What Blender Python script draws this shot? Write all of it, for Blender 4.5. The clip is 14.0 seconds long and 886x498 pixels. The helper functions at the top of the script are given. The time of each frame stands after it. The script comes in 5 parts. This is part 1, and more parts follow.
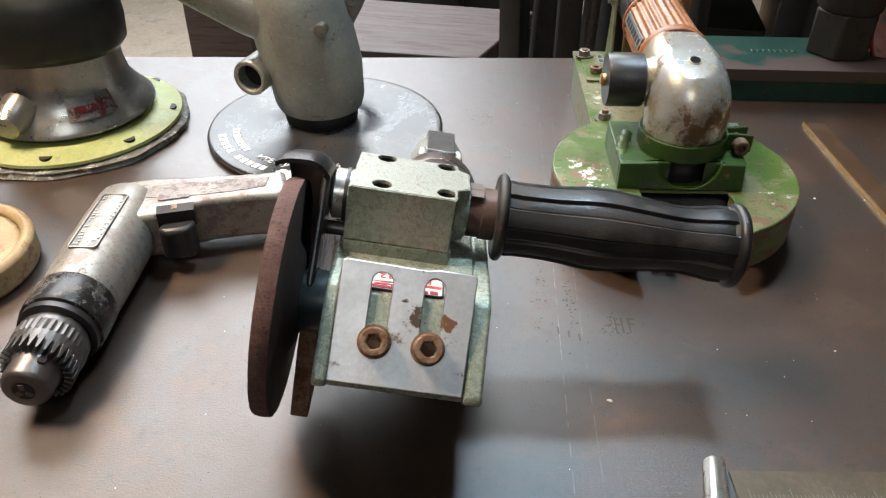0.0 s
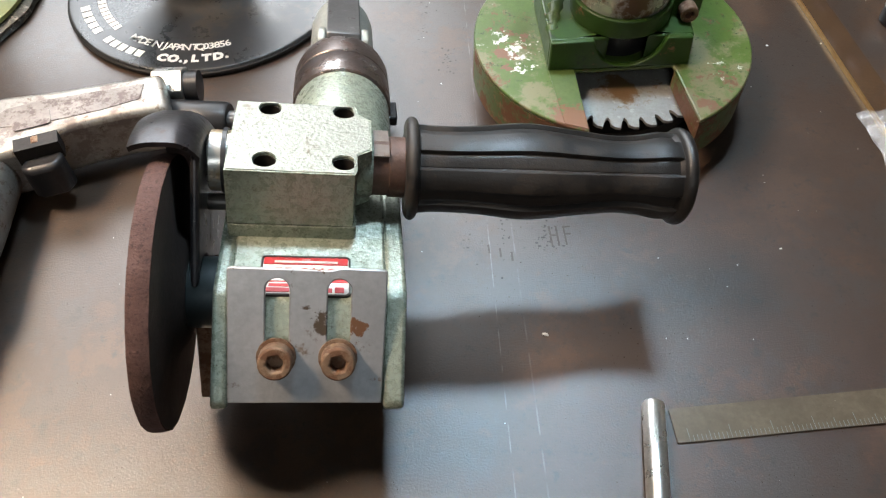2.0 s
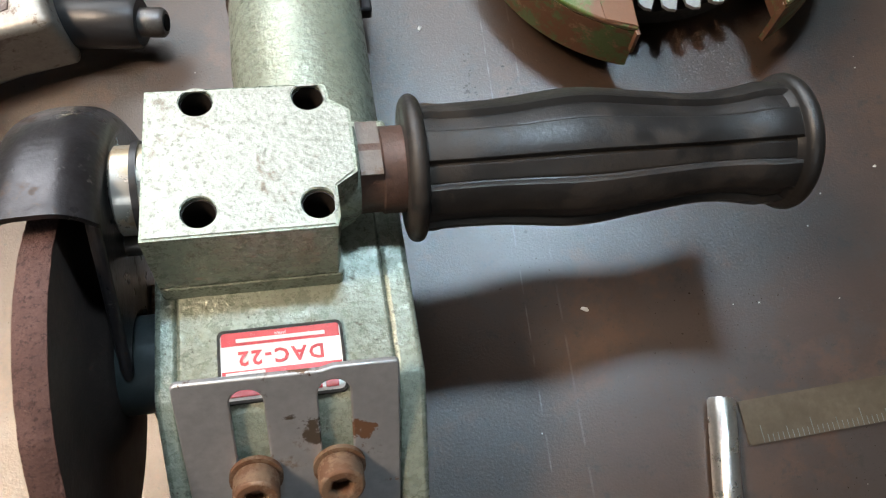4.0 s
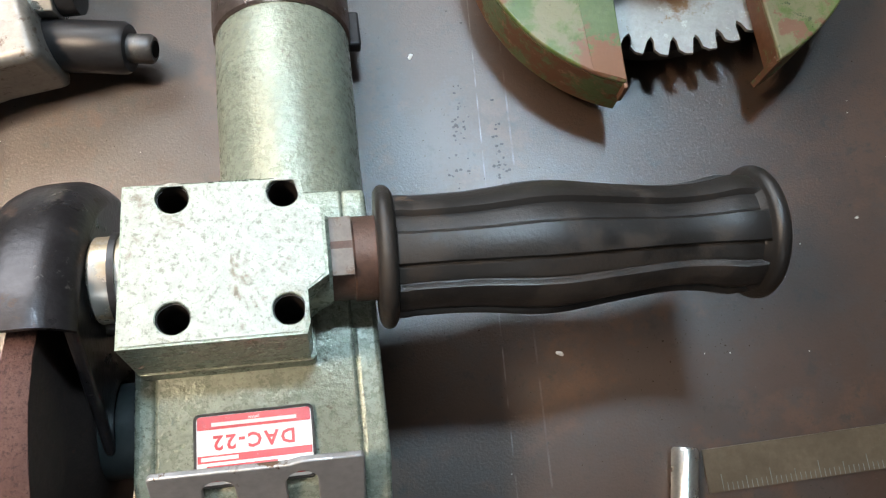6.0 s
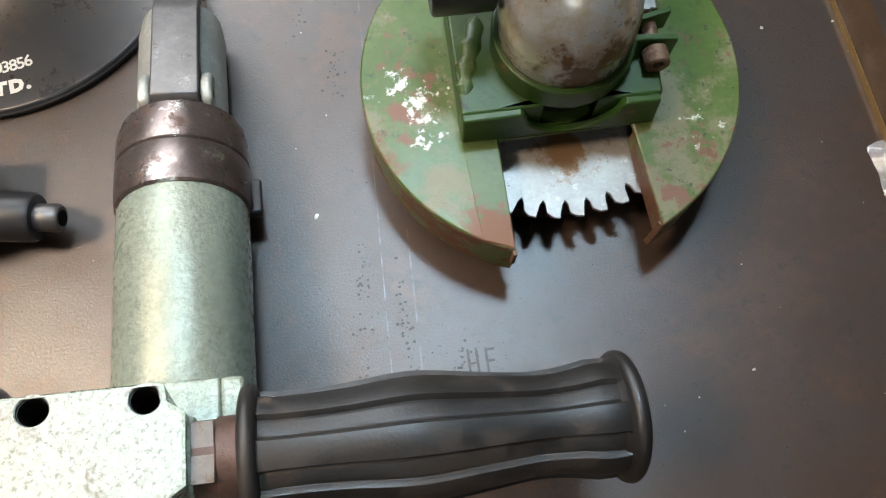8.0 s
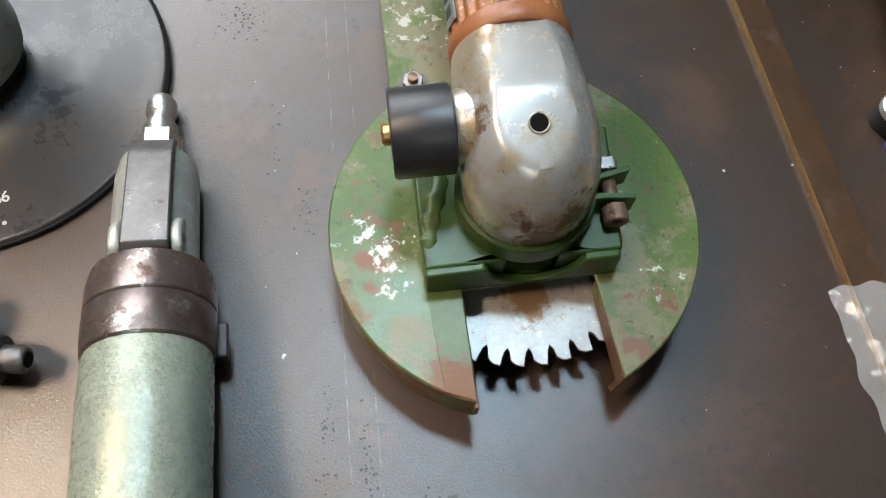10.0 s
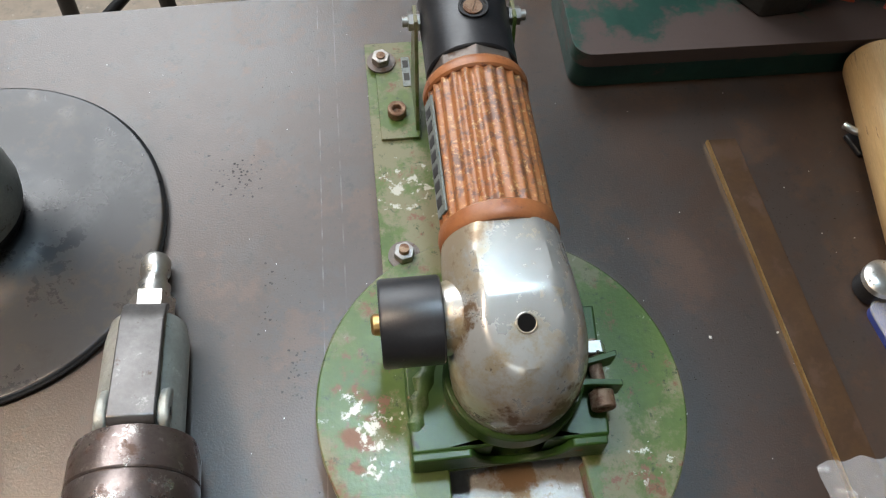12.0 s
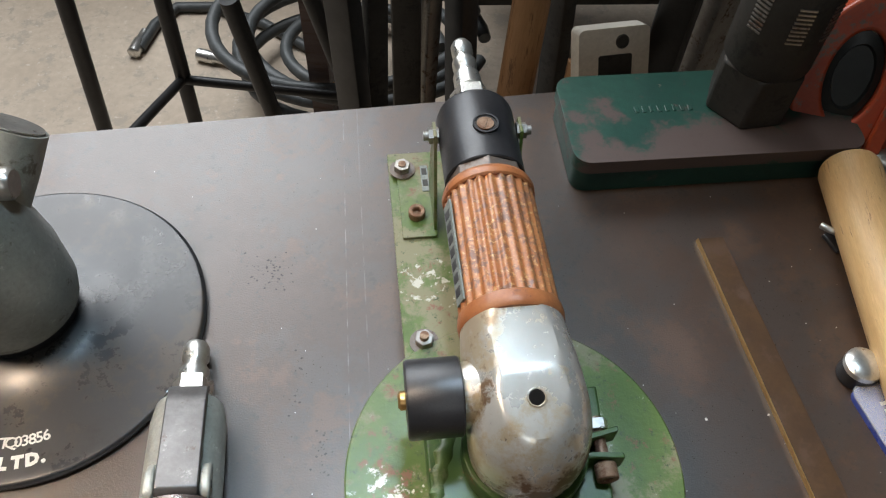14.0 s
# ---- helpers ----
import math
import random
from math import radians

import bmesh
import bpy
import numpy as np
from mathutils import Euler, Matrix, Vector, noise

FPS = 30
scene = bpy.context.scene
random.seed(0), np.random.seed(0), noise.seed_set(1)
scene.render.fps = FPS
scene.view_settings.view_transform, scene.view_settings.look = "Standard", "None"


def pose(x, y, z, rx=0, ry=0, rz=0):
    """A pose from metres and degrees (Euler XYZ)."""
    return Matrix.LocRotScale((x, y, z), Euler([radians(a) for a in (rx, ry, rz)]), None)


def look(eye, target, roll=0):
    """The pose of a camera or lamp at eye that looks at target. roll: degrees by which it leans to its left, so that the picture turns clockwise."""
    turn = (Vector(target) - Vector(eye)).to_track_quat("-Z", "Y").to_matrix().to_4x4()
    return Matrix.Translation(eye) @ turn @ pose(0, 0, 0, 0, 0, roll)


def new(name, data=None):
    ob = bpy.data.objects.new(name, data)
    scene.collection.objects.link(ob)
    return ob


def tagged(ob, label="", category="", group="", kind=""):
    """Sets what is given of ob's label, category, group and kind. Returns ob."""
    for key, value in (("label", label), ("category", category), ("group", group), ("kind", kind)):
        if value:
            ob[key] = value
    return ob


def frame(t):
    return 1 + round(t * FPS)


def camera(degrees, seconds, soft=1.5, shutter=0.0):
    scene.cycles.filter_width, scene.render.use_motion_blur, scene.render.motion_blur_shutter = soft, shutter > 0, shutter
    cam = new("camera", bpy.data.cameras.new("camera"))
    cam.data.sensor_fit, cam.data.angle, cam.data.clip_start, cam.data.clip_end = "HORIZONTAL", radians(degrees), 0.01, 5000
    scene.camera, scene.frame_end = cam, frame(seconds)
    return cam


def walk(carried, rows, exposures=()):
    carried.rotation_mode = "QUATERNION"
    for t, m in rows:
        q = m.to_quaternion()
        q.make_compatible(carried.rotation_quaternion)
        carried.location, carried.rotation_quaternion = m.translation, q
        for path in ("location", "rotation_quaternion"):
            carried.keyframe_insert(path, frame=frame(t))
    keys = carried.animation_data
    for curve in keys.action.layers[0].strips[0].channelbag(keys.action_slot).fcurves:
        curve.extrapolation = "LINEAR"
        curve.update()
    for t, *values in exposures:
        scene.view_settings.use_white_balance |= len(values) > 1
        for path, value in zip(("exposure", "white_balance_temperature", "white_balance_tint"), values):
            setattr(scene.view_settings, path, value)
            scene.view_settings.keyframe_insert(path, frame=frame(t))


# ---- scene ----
cam = camera(58.7, 14.0, soft=1.2)
PATH = [
    (0, (0.0349, 0.00349, 0.31477), (-0.04012, 0.80987, -0.27185), 0.35),
    (0.5, (0.04494, 0.02352, 0.32673), (-0.01676, 0.79916, -0.30142), 0.42),
    (1, (0.04741, 0.04881, 0.33292), (0.00646, 0.7787, -0.34941), 0.19),
    (1.5, (0.04839, 0.07025, 0.34465), (0.02818, 0.73783, -0.39961), -0.36),
    (2, (0.04632, 0.10448, 0.34741), (0.04532, 0.69869, -0.4569), -0.66),
    (2.2, (0.04291, 0.1223, 0.34463), (0.04914, 0.68733, -0.48042), -0.75),
    (4.3, (0.03391, 0.24967, 0.31223), (0.05735, 0.50553, -0.6542), 0.53),
    (4.5, (0.03548, 0.25576, 0.31761), (0.05438, 0.4855, -0.65546), 0.46),
    (5, (0.0344, 0.2714, 0.32048), (0.04313, 0.46316, -0.66092), -0.81),
    (5.5, (0.03957, 0.28344, 0.32473), (0.04544, 0.46998, -0.6577), -1.02),
    (6, (0.04851, 0.2857, 0.33233), (0.05502, 0.48513, -0.64757), -0.80),
    (6.5, (0.05939, 0.28587, 0.33915), (0.07037, 0.50731, -0.63596), -0.06),
    (7, (0.069, 0.29291, 0.34327), (0.08843, 0.53765, -0.62613), 1.34),
    (7.5, (0.07589, 0.30391, 0.34449), (0.10162, 0.571, -0.61883), 1.97),
    (8, (0.08781, 0.31843, 0.34652), (0.11456, 0.60774, -0.61034), 1.41),
    (8.5, (0.09406, 0.33151, 0.35044), (0.12733, 0.64148, -0.59972), 2.15),
    (8.7, (0.09627, 0.33554, 0.35368), (0.12847, 0.65271, -0.59414), 1.91),
    (10.8, (0.10642, 0.36204, 0.36302), (0.15501, 0.77106, -0.54821), 3.86),
    (11, (0.10813, 0.36834, 0.36444), (0.15868, 0.78573, -0.54288), 4.12),
    (11.5, (0.10876, 0.37943, 0.37212), (0.16212, 0.82121, -0.52342), 4.30),
    (12, (0.10468, 0.38306, 0.3812), (0.1589, 0.85167, -0.50054), 4.20),
    (12.5, (0.10174, 0.37931, 0.39107), (0.15564, 0.87646, -0.47492), 3.84),
    (13, (0.09947, 0.37441, 0.39985), (0.15288, 0.90014, -0.44912), 3.40),
    (13.5, (0.09737, 0.36626, 0.4081), (0.14968, 0.91844, -0.42398), 3.17),
    (14, (0.09594, 0.3568, 0.41489), (0.14755, 0.93427, -0.39989), 2.92),
]
walk(cam, [(t, look(eye, target, roll)) for t, eye, target, roll in PATH],
     exposures=((0.0, -0.16), (2.2, -0.34), (5.0, -0.6), (8.5, -0.6), (11.0, -0.66), (11.5, -0.74), (14.0, -0.55)))


# ---- world and lamps ----
world = bpy.data.worlds.new("workshop_air")
scene.world = world
world.use_nodes = True
world.node_tree.nodes["Background"].inputs[0].default_value = (0.55, 0.6, 0.7, 1)
world.node_tree.nodes["Background"].inputs[1].default_value = 0.03


def area_lamp(name, eye, target, sx, sy, watts, colour, spread=180.0):
    data = bpy.data.lights.new(name, "AREA")
    data.shape, data.size, data.size_y = "RECTANGLE", sx, sy
    data.energy, data.color, data.spread = watts, colour, radians(spread)
    ob = new(name, data)
    ob.matrix_world = look(eye, target)
    return ob


area_lamp("ceiling_lamp_cool", (0.155, 0.71, 1.1), (0.08, 0.39, 0), 0.15, 0.10, 1.25, (0.62, 0.83, 1.0), 50)
area_lamp("ceiling_lamp_warm", (-0.82, 0.38, 1.5), (-0.24, 0.3, 0), 0.36, 0.30, 5.0, (1.0, 0.78, 0.58), 50)
area_lamp("ceiling_lamp_far", (-0.80, 2.1, 1.75), (-0.25, 0.9, 0), 1.9, 0.8, 76, (0.94, 0.97, 1.0))
area_lamp("window_light", (-0.95, 2.9, 1.3), (-0.25, 0.5, 0), 1.6, 1.2, 58, (0.88, 0.94, 1.0))
area_lamp("ceiling_lamp_front", (0.05, -1.1, 1.45), (0.0, 0.3, 0), 0.55, 0.40, 5.0, (0.92, 0.98, 1.0))


# ---- materials ----
def mat(name, c1, c2, rough=0.5, metal=0.0, s=60.0, patches=(), bump=0.25, bs=500.0, rvar=0.12, spec=0.5, coat=0.0, stretch=None, spots=()):
    """Two-tone base, then patches (colour, scale, threshold, rough, metal) with uneven outlines; fine bump.
    spots (colour, scale, place, radius, gain, rough): wear gathered round a place."""
    m = bpy.data.materials.new(name)
    m.use_nodes = True
    t = m.node_tree
    nd, ln = t.nodes, t.links
    bsdf = nd["Principled BSDF"]
    co = nd.new("ShaderNodeTexCoord")
    src = co.outputs["Object"]
    if stretch:
        mp = nd.new("ShaderNodeMapping")
        mp.inputs["Scale"].default_value = stretch
        ln.new(src, mp.inputs[0])
        src = mp.outputs[0]

    def noise_of(scale, detail=6.0, rough_n=0.6):
        n = nd.new("ShaderNodeTexNoise")
        n.inputs["Scale"].default_value, n.inputs["Detail"].default_value, n.inputs["Roughness"].default_value = scale, detail, rough_n
        ln.new(src, n.inputs["Vector"])
        return n.outputs["Fac"]

    def ramp(sock, lo, hi):
        r = nd.new("ShaderNodeMapRange")
        r.inputs["From Min"].default_value, r.inputs["From Max"].default_value = lo, hi
        ln.new(sock, r.inputs["Value"])
        return r.outputs["Result"]

    def mix(fac, a, b, kind="RGBA"):
        x = nd.new("ShaderNodeMix")
        x.data_type = kind
        i = 6 if kind == "RGBA" else 2
        ln.new(fac, x.inputs[0])
        for k, v in ((i, a), (i + 1, b)):
            if isinstance(v, bpy.types.NodeSocket):
                ln.new(v, x.inputs[k])
            elif kind == "RGBA":
                x.inputs[k].default_value = (*v, 1)
            else:
                x.inputs[k].default_value = v
        return x.outputs[2 if kind == "RGBA" else 0]

    col = mix(ramp(noise_of(s), 0.35, 0.65), c1, c2)
    fine = ramp(noise_of(s * 9, 3), 0.3, 0.7)
    dark = tuple(v * 0.72 for v in c1)
    f2 = nd.new("ShaderNodeMath")
    f2.operation = "MULTIPLY"
    ln.new(fine, f2.inputs[0])
    f2.inputs[1].default_value = 0.45
    col = mix(f2.outputs[0], col, dark)
    rg = mix(noise_of(s * 1.7), max(rough - rvar, 0.03), min(rough + rvar, 1.0), "FLOAT")
    mt = None
    for colour, scale, thr, prough, pmetal in patches:
        rag = nd.new("ShaderNodeMath")
        rag.operation = "MULTIPLY_ADD"
        ln.new(noise_of(scale * 6.3, 5, 0.7), rag.inputs[0])
        rag.inputs[1].default_value = 0.30
        ln.new(noise_of(scale, 9, 0.72), rag.inputs[2])
        f = ramp(rag.outputs[0], thr + 0.115 - 0.03, thr + 0.115 + 0.045)
        col = mix(f, col, colour)
        rg = mix(f, rg, prough, "FLOAT")
        mt = mix(f, metal if mt is None else mt, pmetal, "FLOAT")
    for colour, scale, place, radius, gain, srough in spots:
        dist = nd.new("ShaderNodeVectorMath")
        dist.operation = "DISTANCE"
        ln.new(co.outputs["Object"], dist.inputs[0])
        dist.inputs[1].default_value = place
        near = nd.new("ShaderNodeMapRange")
        near.inputs["From Min"].default_value, near.inputs["From Max"].default_value = 0.0, radius
        near.inputs["To Min"].default_value, near.inputs["To Max"].default_value = gain, -0.25
        ln.new(dist.outputs["Value"], near.inputs["Value"])
        both = nd.new("ShaderNodeMath")
        both.operation = "ADD"
        ln.new(near.outputs[0], both.inputs[0])
        ln.new(noise_of(scale, 8, 0.68), both.inputs[1])
        f = ramp(both.outputs[0], 0.55 if srough < 0.49 else 0.57, 0.64 if srough < 0.49 else 0.61)
        col = mix(f, col, colour)
        rg = mix(f, rg, srough, "FLOAT")
    ln.new(col, bsdf.inputs["Base Color"])
    ln.new(rg, bsdf.inputs["Roughness"])
    if mt is not None:
        ln.new(mt, bsdf.inputs["Metallic"])
    else:
        bsdf.inputs["Metallic"].default_value = metal
    bsdf.inputs["Specular IOR Level"].default_value = spec
    bsdf.inputs["Coat Weight"].default_value = coat
    if bump:
        b = nd.new("ShaderNodeBump")
        b.inputs["Strength"].default_value, b.inputs["Distance"].default_value = bump, 0.0006
        ln.new(noise_of(bs, 4), b.inputs["Height"])
        ln.new(b.outputs[0], bsdf.inputs["Normal"])
    return m


M = {}
M["hammertone"] = mat("hammertone_green_paint", (0.27, 0.305, 0.242), (0.335, 0.37, 0.302), 0.28, 0.32, 170,
                      [((0.16, 0.18, 0.14), 640, 0.60, 0.5, 0.1), ((0.46, 0.47, 0.41), 60, 0.70, 0.40, 0.3), ((0.08, 0.07, 0.045), 190, 0.665, 0.7, 0), ((0.23, 0.20, 0.135), 22, 0.68, 0.5, 0.1), ((0.045, 0.04, 0.03), 320, 0.69, 0.7, 0)], 0.75, 480)
M["worn_top"] = mat("worn_casting_face", (0.31, 0.32, 0.275), (0.39, 0.395, 0.345), 0.33, 0.40, 220,
                    [((0.17, 0.18, 0.145), 640, 0.60, 0.5, 0.1), ((0.50, 0.50, 0.45), 420, 0.69, 0.4, 0.3), ((0.17, 0.145, 0.11), 44, 0.645, 0.55, 0.1), ((0.07, 0.06, 0.045), 210, 0.71, 0.7, 0)], 0.55, 700,
                    spots=[((0.14, 0.12, 0.09), 160, (-0.002, -0.014, 0.0), 0.022, 0.05, 0.6), ((0.09, 0.07, 0.05), 200, (-0.016, -0.019, 0.0), 0.010, 0.10, 0.7)])
M["steel_plate"] = mat("ground_steel", (0.44, 0.44, 0.45), (0.52, 0.52, 0.53), 0.36, 0.65, 40,
                       [((0.14, 0.10, 0.07), 48, 0.66, 0.7, 0.2), ((0.20, 0.10, 0.05), 130, 0.72, 0.8, 0.1)], 0.12, 900,
                       spots=[((0.10, 0.075, 0.055), 120, (0.0075, -0.0675, -0.039), 0.016, 0.17, 0.7), ((0.20, 0.10, 0.055), 160, (0.0215, -0.0675, -0.040), 0.013, 0.15, 0.7), ((0.15, 0.09, 0.055), 150, (0.004, -0.0557, -0.0206), 0.012, 0.10, 0.7), ((0.15, 0.09, 0.055), 140, (-0.024, -0.0557, -0.0206), 0.016, 0.08, 0.7)])
M["bright_steel"] = mat("bright_steel", (0.66, 0.65, 0.61), (0.78, 0.77, 0.73), 0.30, 0.9, 80, [((0.16, 0.12, 0.08), 120, 0.70, 0.6, 0.4)], 0.1, 800)
M["dull_steel"] = mat("dull_steel", (0.30, 0.28, 0.26), (0.42, 0.40, 0.37), 0.42, 0.9, 60, [((0.13, 0.08, 0.055), 70, 0.62, 0.6, 0.3)], 0.2, 700)
M["brown_steel"] = mat("browned_steel", (0.15, 0.115, 0.105), (0.25, 0.205, 0.19), 0.30, 0.8, 45, [((0.46, 0.44, 0.42), 50, 0.61, 0.26, 0.95), ((0.09, 0.05, 0.035), 70, 0.62, 0.55, 0.3), ((0.05, 0.035, 0.03), 260, 0.69, 0.6, 0.2)], 0.3, 420)
M["lever_steel"] = mat("worn_lever_steel", (0.11, 0.103, 0.100), (0.17, 0.162, 0.158), 0.40, 0.75, 30, [((0.25, 0.24, 0.23), 60, 0.68, 0.34, 0.85), ((0.08, 0.06, 0.05), 110, 0.68, 0.6, 0.3)], 0.15, 600)
M["worn_nut"] = mat("worn_brown_nut", (0.13, 0.105, 0.09), (0.19, 0.16, 0.14), 0.5, 0.4, 60, [((0.09, 0.055, 0.035), 80, 0.60, 0.6, 0.2)], 0.25, 600)
M["rusty_bolt"] = mat("rusty_bolt", (0.20, 0.12, 0.075), (0.30, 0.20, 0.13), 0.55, 0.45, 90, [((0.13, 0.06, 0.03), 160, 0.55, 0.8, 0.1)], 0.4, 900)
M["rust_collar"] = mat("rusty_collar", (0.075, 0.042, 0.032), (0.13, 0.075, 0.056), 0.5, 0.4, 70, [((0.34, 0.32, 0.31), 55, 0.68, 0.4, 0.8)], 0.4, 700)
M["black_rubber"] = mat("grip_rubber", (0.0105, 0.0095, 0.0090), (0.0185, 0.0162, 0.0150), 0.42, 0, 35, [((0.027, 0.021, 0.017), 30, 0.58, 0.6, 0), ((0.050, 0.036, 0.026), 90, 0.705, 0.75, 0), ((0.11, 0.09, 0.075), 260, 0.75, 0.8, 0)], 0.28, 700,
                        spots=[((0.085, 0.050, 0.028), 90, (0.160, 0.0, 0.0), 0.016, 0.10, 0.8), ((0.060, 0.042, 0.030), 110, (0.052, 0.012, 0.0), 0.020, 0.06, 0.8)])
M["black_metal"] = mat("black_metal", (0.018, 0.018, 0.020), (0.030, 0.029, 0.031), 0.38, 0.1, 60, [((0.25, 0.22, 0.18), 170, 0.74, 0.5, 0.5)], 0.12, 700)
M["worn_black"] = mat("worn_black_plating", (0.020, 0.020, 0.021), (0.035, 0.034, 0.034), 0.30, 0.5, 50, [((0.42, 0.41, 0.39), 55, 0.60, 0.30, 0.9), ((0.10, 0.09, 0.08), 140, 0.60, 0.5, 0.5)], 0.2, 600)
M["dark_guard"] = mat("dark_guard_steel", (0.026, 0.024, 0.026), (0.060, 0.056, 0.060), 0.30, 0.55, 45, [((0.22, 0.20, 0.19), 60, 0.69, 0.4, 0.8), ((0.045, 0.026, 0.018), 80, 0.66, 0.6, 0.1)], 0.25, 500)
M["spindle"] = mat("oxide_spindle", (0.035, 0.045, 0.047), (0.05, 0.06, 0.062), 0.33, 0.4, 60, (), 0.1)
M["abrasive"] = mat("abrasive_wheel", (0.085, 0.042, 0.036), (0.125, 0.066, 0.057), 0.85, 0, 160, [((0.050, 0.025, 0.021), 700, 0.60, 0.9, 0), ((0.20, 0.125, 0.105), 1000, 0.70, 0.8, 0)], 1.0, 800)
M["abrasive_face"] = mat("abrasive_wheel_face", (0.030, 0.022, 0.019), (0.05, 0.035, 0.03), 0.62, 0, 60, [((0.08, 0.05, 0.04), 300, 0.66, 0.8, 0)], 0.4, 700)
M["green_paint"] = mat("chipped_green_paint", (0.058, 0.104, 0.016), (0.092, 0.138, 0.030), 0.36, 0, 22,
                       [((0.160, 0.150, 0.075), 19, 0.545, 0.45, 0), ((0.16, 0.080, 0.045), 60, 0.645, 0.7, 0.1), ((0.50, 0.51, 0.43), 75, 0.72, 0.5, 0), ((0.035, 0.055, 0.02), 220, 0.65, 0.6, 0)], 0.25, 420,
                       spots=[((0.17, 0.085, 0.05), 70, (-0.062, -0.012, 0.043), 0.050, 0.10, 0.6), ((0.60, 0.60, 0.53), 95, (-0.061, -0.004, 0.043), 0.036, 0.14, 0.5), ((0.60, 0.60, 0.53), 120, (-0.056, -0.026, 0.043), 0.022, 0.12, 0.5), ((0.55, 0.56, 0.48), 130, (0.060, -0.030, 0.043), 0.028, 0.07, 0.5), ((0.17, 0.085, 0.05), 90, (0.056, -0.038, 0.043), 0.036, 0.10, 0.6), ((0.42, 0.41, 0.34), 170, (-0.034, 0.115, 0.042), 0.044, 0.09, 0.5), ((0.17, 0.085, 0.05), 60, (-0.040, -0.066, 0.043), 0.036, 0.14, 0.6), ((0.17, 0.085, 0.05), 60, (0.040, -0.060, 0.043), 0.03, 0.10, 0.6), ((0.17, 0.085, 0.05), 90, (-0.030, 0.10, 0.042), 0.03, 0.08, 0.6)])
M["green_bright"] = mat("deep_green_paint", (0.022, 0.058, 0.007), (0.036, 0.080, 0.012), 0.42, 0, 35, [((0.02, 0.03, 0.015), 70, 0.66, 0.5, 0), ((0.24, 0.12, 0.07), 80, 0.68, 0.7, 0)], 0.22, 420)
M["rust_edge"] = mat("rusted_paint", (0.15, 0.068, 0.037), (0.215, 0.105, 0.060), 0.55, 0.05, 60, [((0.13, 0.17, 0.07), 50, 0.60, 0.5, 0)], 0.35, 500)
M["rusty_green"] = mat("rusty_green_paint", (0.070, 0.115, 0.032), (0.105, 0.140, 0.050), 0.45, 0, 40, [((0.16, 0.075, 0.04), 50, 0.53, 0.65, 0.1), ((0.25, 0.15, 0.09), 140, 0.62, 0.6, 0.1)], 0.3, 420)
M["mouth_paint"] = mat("strip_green_paint", (0.066, 0.110, 0.024), (0.098, 0.135, 0.040), 0.42, 0, 40, [((0.16, 0.080, 0.045), 60, 0.62, 0.65, 0.1)], 0.3, 420,
                       spots=[((0.16, 0.072, 0.034), 60, (-0.032, -0.072, 0.0436), 0.034, 0.26, 0.6)])
M["blade"] = mat("saw_blade_steel", (0.33, 0.32, 0.30), (0.41, 0.40, 0.375), 0.44, 0.45, 60, [((0.24, 0.17, 0.10), 70, 0.66, 0.7, 0.1), ((0.50, 0.49, 0.46), 160, 0.66, 0.5, 0.4), ((0.16, 0.11, 0.07), 200, 0.70, 0.7, 0.1)], 0.18, 700,
                 spots=[((0.22, 0.135, 0.07), 60, (0.004, -0.026, 0.027), 0.040, 0.20, 0.48), ((0.26, 0.18, 0.10), 90, (-0.004, -0.046, 0.027), 0.020, 0.10, 0.7)])
STAIN = (0.17, 0.105, 0.06)
M["silver_worn"] = mat("worn_silver_casting", (0.54, 0.525, 0.49), (0.64, 0.625, 0.59), 0.27, 0.6, 12, [((0.44, 0.36, 0.25), 18, 0.555, 0.30, 0.6), ((0.24, 0.16, 0.095), 26, 0.645, 0.42, 0.3), ((0.10, 0.06, 0.04), 120, 0.725, 0.6, 0.2)], 0.08, 240,
                       spots=[(STAIN, 60, (0.000, -0.026, 0.082), 0.044, 0.21, 0.45), (STAIN, 75, (0.024, -0.012, 0.090), 0.036, 0.20, 0.45), (STAIN, 90, (-0.018, 0.010, 0.114), 0.030, 0.13, 0.45), ((0.36, 0.27, 0.16), 40, (-0.022, 0.010, 0.100), 0.04, 0.16, 0.35)])
M["orange_grip"] = mat("worn_orange_grip", (0.30, 0.105, 0.036), (0.39, 0.16, 0.060), 0.36, 0, 90, [((0.15, 0.070, 0.045), 200, 0.56, 0.38, 0), ((0.55, 0.33, 0.15), 420, 0.62, 0.5, 0), ((0.09, 0.05, 0.035), 120, 0.69, 0.5, 0)], 0.45, 420)
M["orange_ring"] = mat("orange_ring", (0.28, 0.095, 0.032), (0.36, 0.135, 0.050), 0.42, 0, 60, [((0.17, 0.06, 0.03), 130, 0.63, 0.6, 0)], 0.3, 500)
M["drill_alloy"] = mat("drill_alloy", (0.30, 0.285, 0.26), (0.39, 0.37, 0.335), 0.38, 0.55, 45, [((0.16, 0.12, 0.095), 150, 0.63, 0.6, 0.2), ((0.21, 0.175, 0.16), 40, 0.58, 0.5, 0.3)], 0.3, 600)
M["drill_inlay"] = mat("drill_inlay", (0.20, 0.175, 0.16), (0.29, 0.26, 0.235), 0.42, 0.4, 50, [((0.13, 0.10, 0.095), 110, 0.56, 0.6, 0.2)], 0.3, 500)
M["sander_alloy"] = mat("sander_alloy", (0.46, 0.45, 0.42), (0.58, 0.565, 0.53), 0.30, 0.85, 35, [((0.25, 0.21, 0.16), 140, 0.67, 0.6, 0.2)], 0.25, 420)
